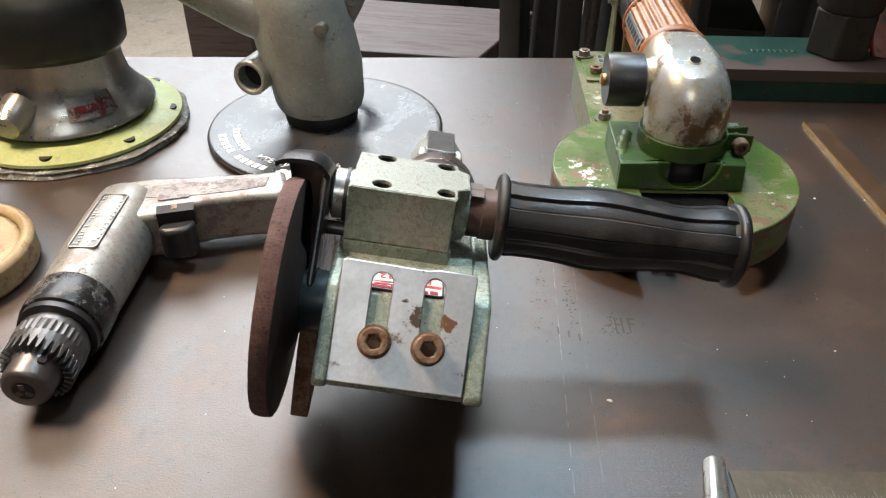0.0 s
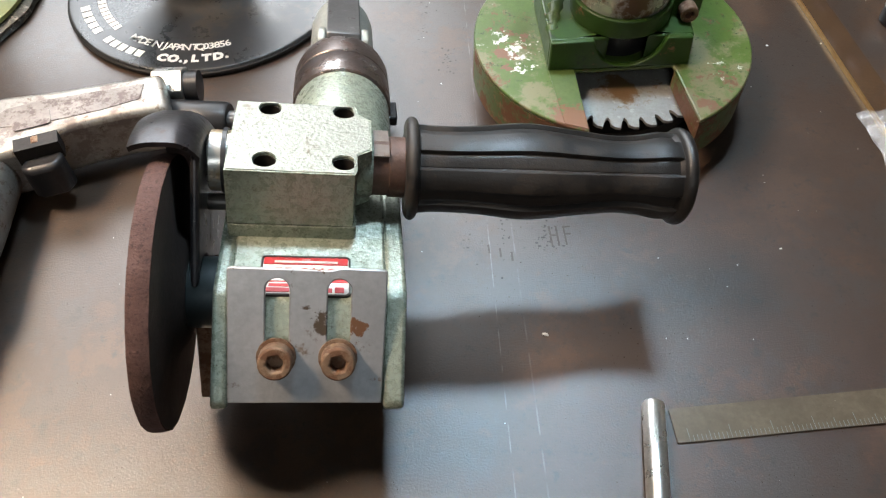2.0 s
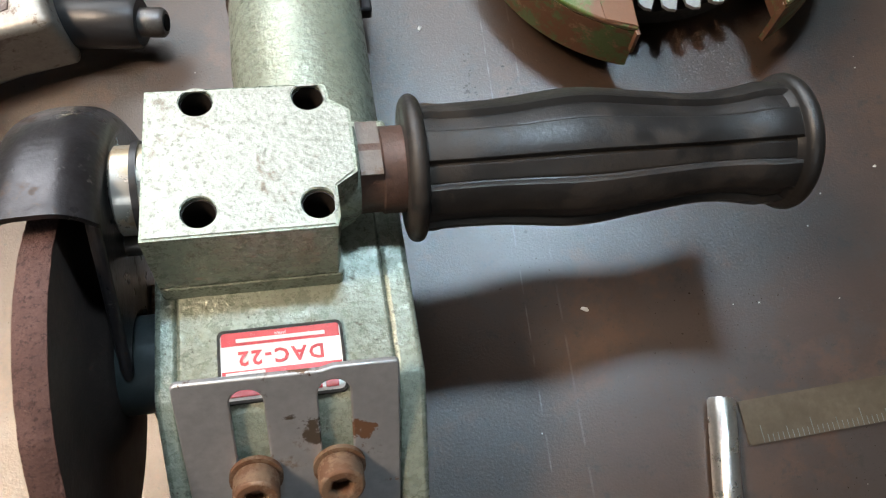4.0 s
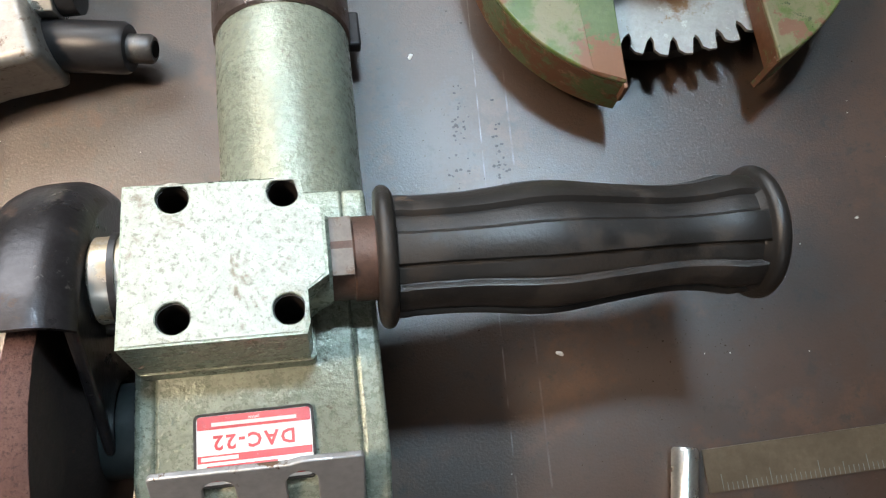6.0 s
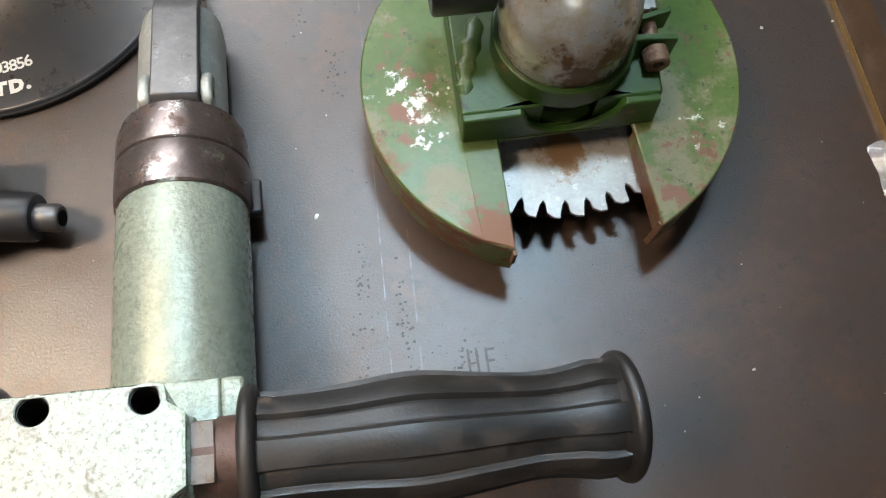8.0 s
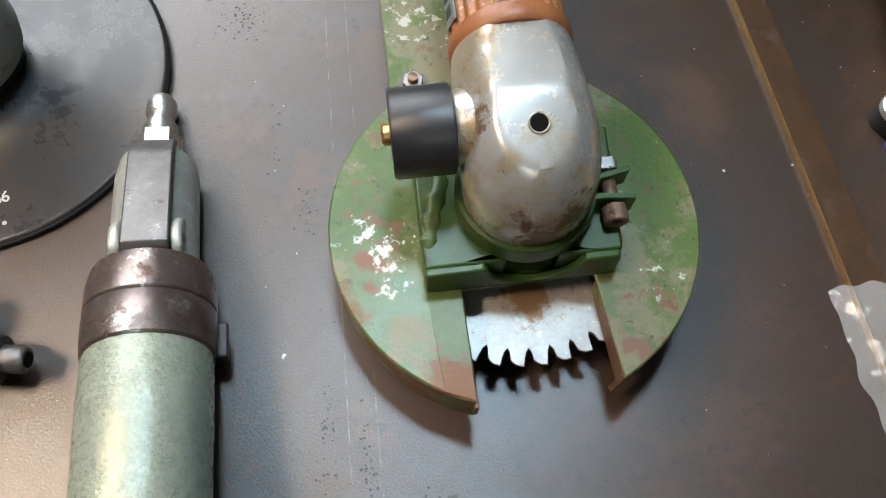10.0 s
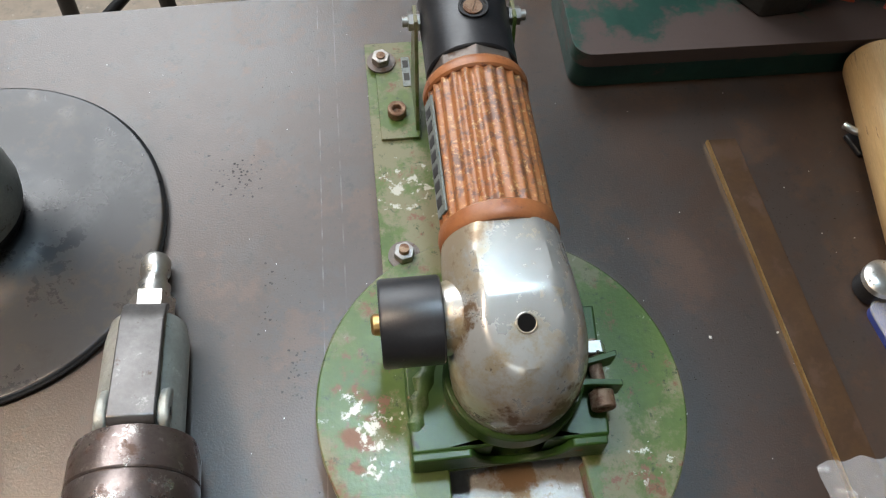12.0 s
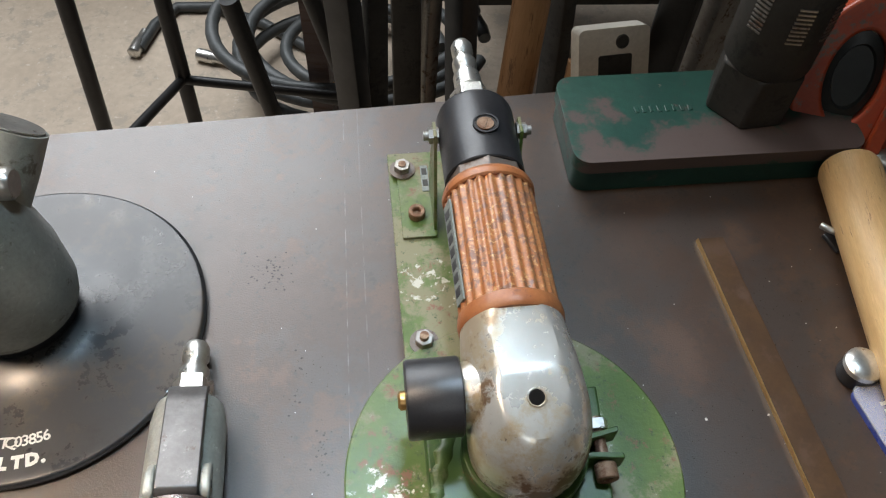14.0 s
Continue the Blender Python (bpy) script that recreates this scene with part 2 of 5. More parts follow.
M["grey_casting"] = mat("grey_green_casting", (0.33, 0.335, 0.30), (0.42, 0.425, 0.385), 0.40, 0.35, 40, [((0.17, 0.15, 0.115), 60, 0.66, 0.7, 0.1), ((0.54, 0.54, 0.50), 190, 0.68, 0.5, 0.3), ((0.12, 0.10, 0.08), 220, 0.715, 0.7, 0.1)], 0.5, 420)
# Tan and bluish patches put cloudy reflections into the pad's colour.
M["pad_rubber"] = mat("glossy_backing_pad", (0.012, 0.0135, 0.016), (0.021, 0.022, 0.024), 0.27, 0.0, 18, [((0.026, 0.027, 0.030), 11, 0.50, 0.36, 0.0), ((0.048, 0.040, 0.032), 15, 0.60, 0.30, 0.0), ((0.030, 0.032, 0.036), 30, 0.64, 0.22, 0.0)], 0.10, 200, 0.08, spec=0.5)
M["pad_edge"] = mat("pad_edge_rubber", (0.012, 0.012, 0.013), (0.02, 0.02, 0.02), 0.5, 0, 60)
M["lime"] = mat("lime_sanding_disc", (0.34, 0.39, 0.12), (0.45, 0.48, 0.20), 0.55, 0, 40, [((0.30, 0.32, 0.14), 90, 0.64, 0.7, 0)], 0.2)
M["felt"] = mat("worn_felt_edge", (0.10, 0.10, 0.09), (0.24, 0.23, 0.20), 0.9, 0, 120, [((0.46, 0.45, 0.40), 110, 0.60, 0.9, 0)], 0.8, 500)
M["black_cover"] = mat("black_rubber_cover", (0.018, 0.02, 0.018), (0.032, 0.034, 0.03), 0.4, 0, 25, (), 0.2)
M["white_print"] = mat("white_print", (0.72, 0.72, 0.68), (0.80, 0.80, 0.76), 0.5, 0, 200, (), 0)
M["red_print"] = mat("red_print", (0.56, 0.045, 0.05), (0.64, 0.06, 0.06), 0.4, 0, 200, [((0.75, 0.68, 0.62), 260, 0.70, 0.5, 0)], 0)
M["faded_red"] = mat("faded_red_print", (0.22, 0.035, 0.032), (0.30, 0.05, 0.045), 0.45, 0, 120, [((0.42, 0.38, 0.34), 150, 0.62, 0.5, 0)], 0)
M["label_white"] = mat("label_white", (0.78, 0.77, 0.72), (0.84, 0.83, 0.79), 0.4, 0, 60, [((0.50, 0.42, 0.32), 240, 0.72, 0.6, 0)], 0)
M["label_worn"] = mat("worn_sticker", (0.36, 0.34, 0.31), (0.46, 0.44, 0.41), 0.4, 0.2, 60, [((0.20, 0.05, 0.045), 70, 0.58, 0.5, 0), ((0.20, 0.17, 0.14), 160, 0.66, 0.6, 0)], 0)
M["label_grey"] = mat("label_grey_green", (0.16, 0.18, 0.165), (0.22, 0.24, 0.225), 0.5, 0, 90, [((0.10, 0.12, 0.11), 300, 0.60, 0.6, 0)], 0)
M["ruler"] = mat("tarnished_rule", (0.10, 0.078, 0.052), (0.155, 0.122, 0.082), 0.40, 0.35, 40, [((0.40, 0.37, 0.31), 70, 0.70, 0.4, 0.7)], 0.15, 500)
M["brass"] = mat("tarnished_brass", (0.054, 0.026, 0.010), (0.080, 0.040, 0.015), 0.46, 0.1, 45, [((0.09, 0.05, 0.03), 60, 0.6, 0.6, 0.3)], 0.2, 400)
M["brass_edge"] = mat("bright_brass", (0.55, 0.33, 0.12), (0.65, 0.42, 0.18), 0.35, 0.9, 60, (), 0.1)
M["box_green"] = mat("dark_green_enamel", (0.009, 0.040, 0.031), (0.014, 0.060, 0.044), 0.42, 0, 22, [((0.080, 0.058, 0.052), 30, 0.68, 0.5, 0.1), ((0.24, 0.18, 0.15), 90, 0.74, 0.6, 0.1)], 0.25, 500)
M["box_lid"] = mat("worn_green_lid", (0.010, 0.048, 0.037), (0.016, 0.070, 0.050), 0.42, 0, 22, [((0.07, 0.055, 0.048), 40, 0.67, 0.5, 0.1), ((0.24, 0.18, 0.15), 110, 0.74, 0.6, 0.1)], 0.25, 500,
                   spots=[((0.078, 0.056, 0.050), 28, (0.045, -0.012, 0.031), 0.125, 0.30, 0.48), ((0.078, 0.056, 0.050), 28, (0.110, -0.008, 0.031), 0.125, 0.30, 0.48), ((0.078, 0.056, 0.050), 28, (0.180, 0.000, 0.031), 0.125, 0.34, 0.48)])
M["dark_iron"] = mat("dark_iron", (0.030, 0.027, 0.023), (0.050, 0.045, 0.038), 0.62, 0.2, 30, [((0.02, 0.018, 0.016), 60, 0.60, 0.7, 0.1)], 0.3, 300)
M["red_tool"] = mat("orange_red_enamel", (0.38, 0.052, 0.018), (0.45, 0.08, 0.026), 0.42, 0, 40, [((0.17, 0.13, 0.10), 60, 0.60, 0.6, 0.2)], 0.2, 400)
M["ash_wood"] = mat("pale_handle_wood", (0.60, 0.37, 0.155), (0.70, 0.47, 0.22), 0.45, 0, 30, [((0.26, 0.14, 0.06), 60, 0.66, 0.55, 0)], 0.2, 300, stretch=(6, 0.6, 6))
M["old_wood"] = mat("dark_bench_wood", (0.105, 0.068, 0.062), (0.150, 0.105, 0.096), 0.5, 0, 18, [((0.09, 0.05, 0.04), 25, 0.58, 0.6, 0)], 0.3, 200, stretch=(0.4, 5, 5))
M["crate_wood"] = mat("orange_brown_wood", (0.36, 0.19, 0.08), (0.46, 0.26, 0.12), 0.55, 0, 16, [((0.16, 0.08, 0.035), 25, 0.6, 0.6, 0)], 0.3, 200, stretch=(5, 5, 0.5))
M["black_paint"] = mat("black_painted_tube", (0.016, 0.016, 0.017), (0.03, 0.029, 0.029), 0.45, 0.1, 30, (), 0.15)
M["hose"] = mat("grey_hose", (0.045, 0.05, 0.05), (0.085, 0.09, 0.09), 0.5, 0, 30, (), 0.15)
M["concrete"] = mat("workshop_floor", (0.50, 0.405, 0.31), (0.58, 0.48, 0.375), 0.7, 0, 7, [((0.40, 0.34, 0.275), 16, 0.60, 0.8, 0), ((0.22, 0.19, 0.16), 110, 0.72, 0.8, 0), ((0.62, 0.55, 0.46), 60, 0.66, 0.7, 0)], 0.3, 60)
M["plaster"] = mat("dim_plaster", (0.085, 0.08, 0.07), (0.12, 0.11, 0.10), 0.85, 0, 2, (), 0.2, 40)
M["ceiling_paint"] = mat("ceiling_paint", (0.09, 0.085, 0.08), (0.12, 0.115, 0.11), 0.85, 0, 2, (), 0.1, 40)
M["tan_ring"] = mat("tan_ring", (0.33, 0.235, 0.12), (0.43, 0.325, 0.185), 0.5, 0, 40, [((0.24, 0.15, 0.08), 60, 0.62, 0.6, 0)], 0.3, 300)
M["blue_label"] = mat("blue_packaging", (0.035, 0.055, 0.27), (0.045, 0.075, 0.34), 0.28, 0, 30, (), 0)
M["cream_plastic"] = mat("cream_plastic", (0.62, 0.58, 0.50), (0.70, 0.66, 0.58), 0.4, 0, 30, (), 0.1)
M["chip"] = mat("metal_chip", (0.55, 0.54, 0.50), (0.7, 0.68, 0.64), 0.5, 0.1, 200, (), 0)
M["weld"] = mat("painted_weld", (0.045, 0.085, 0.018), (0.07, 0.11, 0.032), 0.45, 0, 60, [((0.10, 0.13, 0.06), 120, 0.60, 0.5, 0), ((0.03, 0.045, 0.015), 160, 0.62, 0.6, 0)], 0.5, 380)
M["mark"] = mat("faded_marking", (0.026, 0.0145, 0.0095), (0.038, 0.022, 0.0145), 0.40, 0, 300, [((0.04, 0.027, 0.019), 500, 0.52, 0.5, 0)], 0)
M["pit"] = mat("dark_rust_pit", (0.028, 0.022, 0.020), (0.045, 0.036, 0.032), 0.6, 0.2, 300, (), 0)
# Black for flat discs whose colour stands for the shade of a hole.
M["hole_black"] = mat("hole_shade_black", (0.003, 0.0028, 0.0025), (0.006, 0.005, 0.0045), 0.8, 0, 90, (), 0, spec=0.1)
# Near-black: puts the shade inside bores, holes and slots into their colour.
M["dark_hole"] = mat("hole_shade_dark", (0.012, 0.010, 0.009), (0.03, 0.022, 0.018), 0.6, 0.2, 90, (), 0.2)


def table_material():
    """Mill-scaled steel sheet: brown, blue-grey bloom, scribed lines, pits and scratches."""
    m = mat("mill_scale_steel", (0.042, 0.0230, 0.0140), (0.055, 0.0325, 0.0215), 0.375, 0.0, 7,
            [((0.042, 0.030, 0.024), 9, 0.55, 0.35, 0.0), ((0.064, 0.034, 0.019), 16, 0.60, 0.42, 0.0), ((0.028, 0.020, 0.016), 70, 0.64, 0.41, 0.0), ((0.022, 0.016, 0.013), 300, 0.66, 0.44, 0.0), ((0.10, 0.088, 0.075), 420, 0.70, 0.36, 0.2)],
            0.28, 900, 0.05, spec=0.5)
    m.node_tree.nodes["Principled BSDF"].inputs["IOR"].default_value = 1.68
    t = m.node_tree
    nd, ln = t.nodes, t.links
    bsdf = nd["Principled BSDF"]
    col = bsdf.inputs["Base Color"].links[0].from_socket
    co = nd.new("ShaderNodeTexCoord")
    sep = nd.new("ShaderNodeSeparateXYZ")
    ln.new(co.outputs["Object"], sep.inputs[0])
    wob = nd.new("ShaderNodeTexNoise")
    wob.inputs["Scale"].default_value = 90
    ln.new(co.outputs["Object"], wob.inputs["Vector"])

    def line(x0, slope, width, colour, strength):
        nonlocal col
        steps = (("MULTIPLY", sep.outputs["Y"], slope), ("ADD", None, x0), ("SUBTRACT", None, sep.outputs["X"]), ("ABSOLUTE", None, 0), ("LESS_THAN", None, width))
        out = None
        for op, a, b in steps:
            n = nd.new("ShaderNodeMath")
            n.operation = op
            for k, v in ((0, a if a is not None else out), (1, b)):
                if isinstance(v, bpy.types.NodeSocket):
                    ln.new(v, n.inputs[k])
                else:
                    n.inputs[k].default_value = v
            out = n.outputs[0]
        gate = nd.new("ShaderNodeMapRange")
        gate.inputs["From Min"].default_value, gate.inputs["From Max"].default_value = 0.42, 0.62
        gate.inputs["To Max"].default_value = strength
        ln.new(wob.outputs["Fac"], gate.inputs["Value"])
        mul = nd.new("ShaderNodeMath")
        mul.operation = "MULTIPLY"
        ln.new(out, mul.inputs[0])
        ln.new(gate.outputs[0], mul.inputs[1])
        x = nd.new("ShaderNodeMix")
        x.data_type = "RGBA"
        ln.new(mul.outputs[0], x.inputs[0])
        ln.new(col, x.inputs[6])
        x.inputs[7].default_value = (*colour, 1)
        col = x.outputs[2]

    grain = nd.new("ShaderNodeTexNoise")
    grain.inputs["Scale"].default_value, grain.inputs["Detail"].default_value = 700, 3
    ln.new(co.outputs["Object"], grain.inputs["Vector"])
    swing = nd.new("ShaderNodeMath")
    swing.operation = "MULTIPLY_ADD"
    ln.new(grain.outputs["Fac"], swing.inputs[0])
    swing.inputs[1].default_value, swing.inputs[2].default_value = 0.40, -0.20
    total = nd.new("ShaderNodeMath")
    total.operation = "ADD"
    ln.new(bsdf.inputs["Roughness"].links[0].from_socket, total.inputs[0])
    ln.new(swing.outputs[0], total.inputs[1])
    total.use_clamp = True
    ln.new(total.outputs[0], bsdf.inputs["Roughness"])
    line(0.0549, 0.0607, 0.0003, (0.20, 0.19, 0.18), 0.38)
    line(0.0650, 0.0525, 0.0004, (0.15, 0.14, 0.13), 0.32)
    ln.new(col, bsdf.inputs["Base Color"])
    return m


M["table"] = table_material()


def clear_film():
    m = bpy.data.materials.new("clear_crinkled_film")
    m.use_nodes = True
    b = m.node_tree.nodes["Principled BSDF"]
    b.inputs["Base Color"].default_value = (0.86, 0.86, 0.86, 1)
    b.inputs["Roughness"].default_value = 0.10
    b.inputs["Alpha"].default_value = 0.24
    b.inputs["Specular IOR Level"].default_value = 1.0
    return m


M["film"] = clear_film()


# ---- mesh helpers ----
def finish(name, bm, material, smooth=40.0, bevel=0.0, segs=2):
    bmesh.ops.recalc_face_normals(bm, faces=bm.faces)
    for f in bm.faces:
        f.smooth = True
    for e in bm.edges:
        e.smooth = len(e.link_faces) == 2 and e.calc_face_angle(0.0) < radians(smooth)
    me = bpy.data.meshes.new(name)
    bm.to_mesh(me)
    bm.free()
    me.materials.append(material)
    ob = new(name, me)
    if bevel:
        b = ob.modifiers.new("worn_edge", "BEVEL")
        b.width, b.segments, b.limit_method, b.angle_limit = bevel, segs, "ANGLE", radians(40)
    return ob


def part(name, bm, material, parent, label="", smooth=40.0, bevel=0.0, segs=2):
    ob = finish(name, bm, material, smooth, bevel, segs)
    ob.parent = parent
    if label:
        tagged(ob, label)
    return ob


def thing(name, m, label, category, group="", kind=""):
    ob = new(name)
    ob.empty_display_size = 0.02
    ob.matrix_world = m
    return tagged(ob, label, category, group, kind)


def single(name, bm, material, m, label, category, group="", kind="", smooth=40.0, bevel=0.0):
    ob = finish(name, bm, material, smooth, bevel)
    ob.matrix_world = m
    return tagged(ob, label, category, group, kind)


def move(bm, m):
    bmesh.ops.transform(bm, matrix=m, verts=bm.verts)
    return bm


def add(bm, other):
    me = bpy.data.meshes.new("tmp")
    other.to_mesh(me)
    other.free()
    bm.from_mesh(me)
    bpy.data.meshes.remove(me)
    return bm


def box(x0, x1, y0, y1, z0, z1):
    bm = bmesh.new()
    bmesh.ops.create_cube(bm, size=1.0)
    return move(bm, Matrix.Translation(((x0 + x1) / 2, (y0 + y1) / 2, (z0 + z1) / 2)) @ Matrix.Diagonal((x1 - x0, y1 - y0, z1 - z0, 1)))


AX = {"z": Matrix.Identity(4), "y": pose(0, 0, 0, -90), "x": pose(0, 0, 0, 0, 90), "-x": pose(0, 0, 0, 0, -90), "-y": pose(0, 0, 0, 90)}


def lathe(profile, axis="z", at=(0, 0, 0), n=40, shape=None):
    """Turned body: profile of (radius, height) along the axis, closed at both ends; shape(angle, height, radius) may change the radius."""
    bm = bmesh.new()
    rings = []
    for r, h in profile:
        ring = []
        for k in range(n):
            a = 2 * math.pi * k / n
            q = shape(a, h, r) if shape else r
            ring.append(bm.verts.new((q * math.cos(a), q * math.sin(a), h)))
        rings.append(ring)
    for a, b in zip(rings, rings[1:]):
        for k in range(n):
            bm.faces.new((a[k], a[(k + 1) % n], b[(k + 1) % n], b[k]))
    bm.faces.new(rings[0][::-1])
    bm.faces.new(rings[-1])
    return move(bm, Matrix.Translation(at) @ AX[axis])


def rod(p, q, r, n=16, r2=None):
    p, q = Vector(p), Vector(q)
    d = q - p
    bm = lathe([(r, 0), (r2 or r, d.length)], n=n)
    return move(bm, Matrix.Translation(p) @ d.to_track_quat("Z", "Y").to_matrix().to_4x4())


def sweep(points, radii, n=28, flat=1.0):
    """A tube through the points, of changing radius."""
    pts = [Vector(p) for p in points]
    bm = bmesh.new()
    rings = []
    up = None
    for i, p in enumerate(pts):
        d = (pts[min(i + 1, len(pts) - 1)] - pts[max(i - 1, 0)]).normalized()
        if up is None:
            up = d.orthogonal().normalized()
        up = (up - d * up.dot(d)).normalized()
        side = d.cross(up)
        r = radii[i] if isinstance(radii, (list, tuple)) else radii
        rings.append([bm.verts.new(p + (up * math.cos(2 * math.pi * k / n) + side * flat * math.sin(2 * math.pi * k / n)) * r) for k in range(n)])
    for a, b in zip(rings, rings[1:]):
        for k in range(n):
            bm.faces.new((a[k], a[(k + 1) % n], b[(k + 1) % n], b[k]))
    bm.faces.new(rings[0][::-1])
    bm.faces.new(rings[-1])
    return bm


def curve_through(points, values, m=6):
    """Points and values laid finer along a smooth curve through those given."""
    rows = [(*p, v) for p, v in zip(points, values)]
    out = []
    for i in range(len(rows) - 1):
        p0, p1, p2, p3 = rows[max(i - 1, 0)], rows[i], rows[i + 1], rows[min(i + 2, len(rows) - 1)]
        for k in range(m):
            u = k / m
            out.append([0.5 * (2 * b + (c - a) * u + (2 * a - 5 * b + 4 * c - d) * u * u + (3 * b - a - 3 * c + d) * u ** 3) for a, b, c, d in zip(p0, p1, p2, p3)])
    out.append(list(rows[-1]))
    return [r[:3] for r in out], [r[3] for r in out]


def circle(cx, cy, r, n=24, a0=0.0, a1=2 * math.pi):
    full = abs(a1 - a0 - 2 * math.pi) < 1e-6
    m = n if full else n - 1
    return [(cx + r * math.cos(a0 + (a1 - a0) * k / m), cy + r * math.sin(a0 + (a1 - a0) * k / m)) for k in range(n)]


def slot(cx, y0, y1, r, n=10):
    return circle(cx, y1, r, n, 0, math.pi) + circle(cx, y0, r, n, math.pi, 2 * math.pi)


def plate(outer, holes, z0, z1):
    """A flat plate of the given outline with holes through it."""
    bm = bmesh.new()
    edges = []
    for loop in (outer, *holes):
        vs = [bm.verts.new((x, y, z0)) for x, y in loop]
        edges += [bm.edges.new((vs[k], vs[(k + 1) % len(vs)])) for k in range(len(vs))]
    bmesh.ops.triangle_fill(bm, use_beauty=True, use_dissolve=False, edges=edges)
    made = bmesh.ops.extrude_face_region(bm, geom=list(bm.faces))
    for v in made["geom"]:
        if isinstance(v, bmesh.types.BMVert):
            v.co.z = z1
    return bm


def rounded(x0, x1, y0, y1, r, n=6):
    q = math.pi / 2
    return circle(x1 - r, y1 - r, r, n, 0, q) + circle(x0 + r, y1 - r, r, n, q, 2 * q) + circle(x0 + r, y0 + r, r, n, 2 * q, 3 * q) + circle(x1 - r, y0 + r, r, n, 3 * q, 4 * q)


def prism_yz(outline, x0, x1):
    """An outline in y and z, drawn out along x."""
    bm = plate(outline, (), x0, x1)
    return move(bm, Matrix(((0, 0, 1, 0), (1, 0, 0, 0), (0, 1, 0, 0), (0, 0, 0, 1))))


def hexnut(r, h, bore=0.0):
    ring = circle(0, 0, r, 6)
    return plate(ring, [circle(0, 0, bore, 14)] if bore else (), 0, h)


def text_mesh(body, size, depth=0.0003, spacing=1.0, bold=0.0):
    cu = bpy.data.curves.new("lettering", "FONT")
    cu.body, cu.size, cu.extrude, cu.align_x, cu.align_y = body, size, depth, "CENTER", "CENTER"
    cu.space_character, cu.offset, cu.resolution_u = spacing, bold, 2
    ob = bpy.data.objects.new("lettering", cu)
    scene.collection.objects.link(ob)
    me = bpy.data.meshes.new_from_object(ob.evaluated_get(bpy.context.evaluated_depsgraph_get()))
    bpy.data.objects.remove(ob)
    bpy.data.curves.remove(cu)
    bm = bmesh.new()
    bm.from_mesh(me)
    bpy.data.meshes.remove(me)
    return bm


def lettering(name, body, size, material, parent, m, depth=0.0003, spacing=1.0, bold=0.0):
    return part(name, move(text_mesh(body, size, depth, spacing, bold), m), material, parent)


def socket_screw(name, parent, m, r, h, material, label=""):
    bm = plate(circle(0, 0, r, 28), [circle(0, 0, r * 0.52, 6)], 0, h)
    add(bm, lathe([(r * 0.6, 0), (r * 0.6, h * 0.35)], n=12))
    return part(name, move(bm, m), material, parent, label, bevel=r * 0.12)


# ---- the setting ----
def build_room():
    tagged(single("floor", box(-3.2, 3.2, -2.2, 4.4, -0.85, -0.75), M["concrete"], Matrix(), "worn beige concrete workshop floor", "floor"), kind="structure")
    tagged(single("ceiling", box(-3.2, 3.2, -2.2, 4.4, 2.0, 2.1), M["ceiling_paint"], Matrix(), "plain dim workshop ceiling", "ceiling"), kind="structure")
    for n, b in (("wall_north", (-3.2, 3.2, 4.4, 4.5, -0.85, 2.1)), ("wall_south", (-3.2, 3.2, -2.3, -2.2, -0.85, 2.1)),
                 ("wall_west", (-3.3, -3.2, -2.2, 4.4, -0.85, 2.1)), ("wall_east", (3.2, 3.3, -2.2, 4.4, -0.85, 2.1))):
        tagged(single(n, box(*b), M["plaster"], Matrix(), "plain dim plaster workshop wall", "wall"), kind="structure")


build_room()
TABLE = pose(0.0, 0.7725, 0.0, 0, 0, 5.8)


def build_table():
    t = thing("steel_table", TABLE, "brown mill-scaled steel sheet workbench with scribed lines", "table")
    top = plate(rounded(-0.95, 0.85, -1.25, 0.0, 0.004, 3), (), -0.006, 0.0)
    part("tabletop", top, M["table"], t)
    for y in (-0.06, -1.2):
        part("apron", box(-0.9, 0.8, y, y + 0.03, -0.046, -0.006), M["black_paint"], t, "black painted angle-iron rail")
    for x in (-0.9, 0.78):
        for y in (-1.2, -0.06):
            part("leg", box(x, x + 0.03, y, y + 0.03, -0.75, -0.046), M["black_paint"], t)


build_table()

# ---- angle cutter with abrasive wheel ----
CUTTER = Matrix(((0.9877, -0.0842, 0.1319, -0.0088), (0.0594, 0.9816, 0.1817, 0.3307), (-0.1447, -0.1716, 0.9745, 0.1195), (0, 0, 0, 1)))


def grip_shape(a, h, r):
    if r < 0.012 or h < 0.0064 or h > 0.1316:
        return r
    k = (a / (2 * math.pi) * 7 + 0.703) % 1.0
    edge = min(1.0, max(0.0, (abs(k - 0.5) - 0.285) / 0.05 + 0.5))
    return r + 0.0005 - 0.0017 * edge - 0.0004 * math.exp(-((abs(k - 0.5) - 0.305) / 0.025) ** 2)



def wheel_shape(a, h, r):
    return r + (noise.noise(Vector((math.cos(a) * 14, math.sin(a) * 14, h * 60))) * 0.0006 if r > 0.05 else 0)


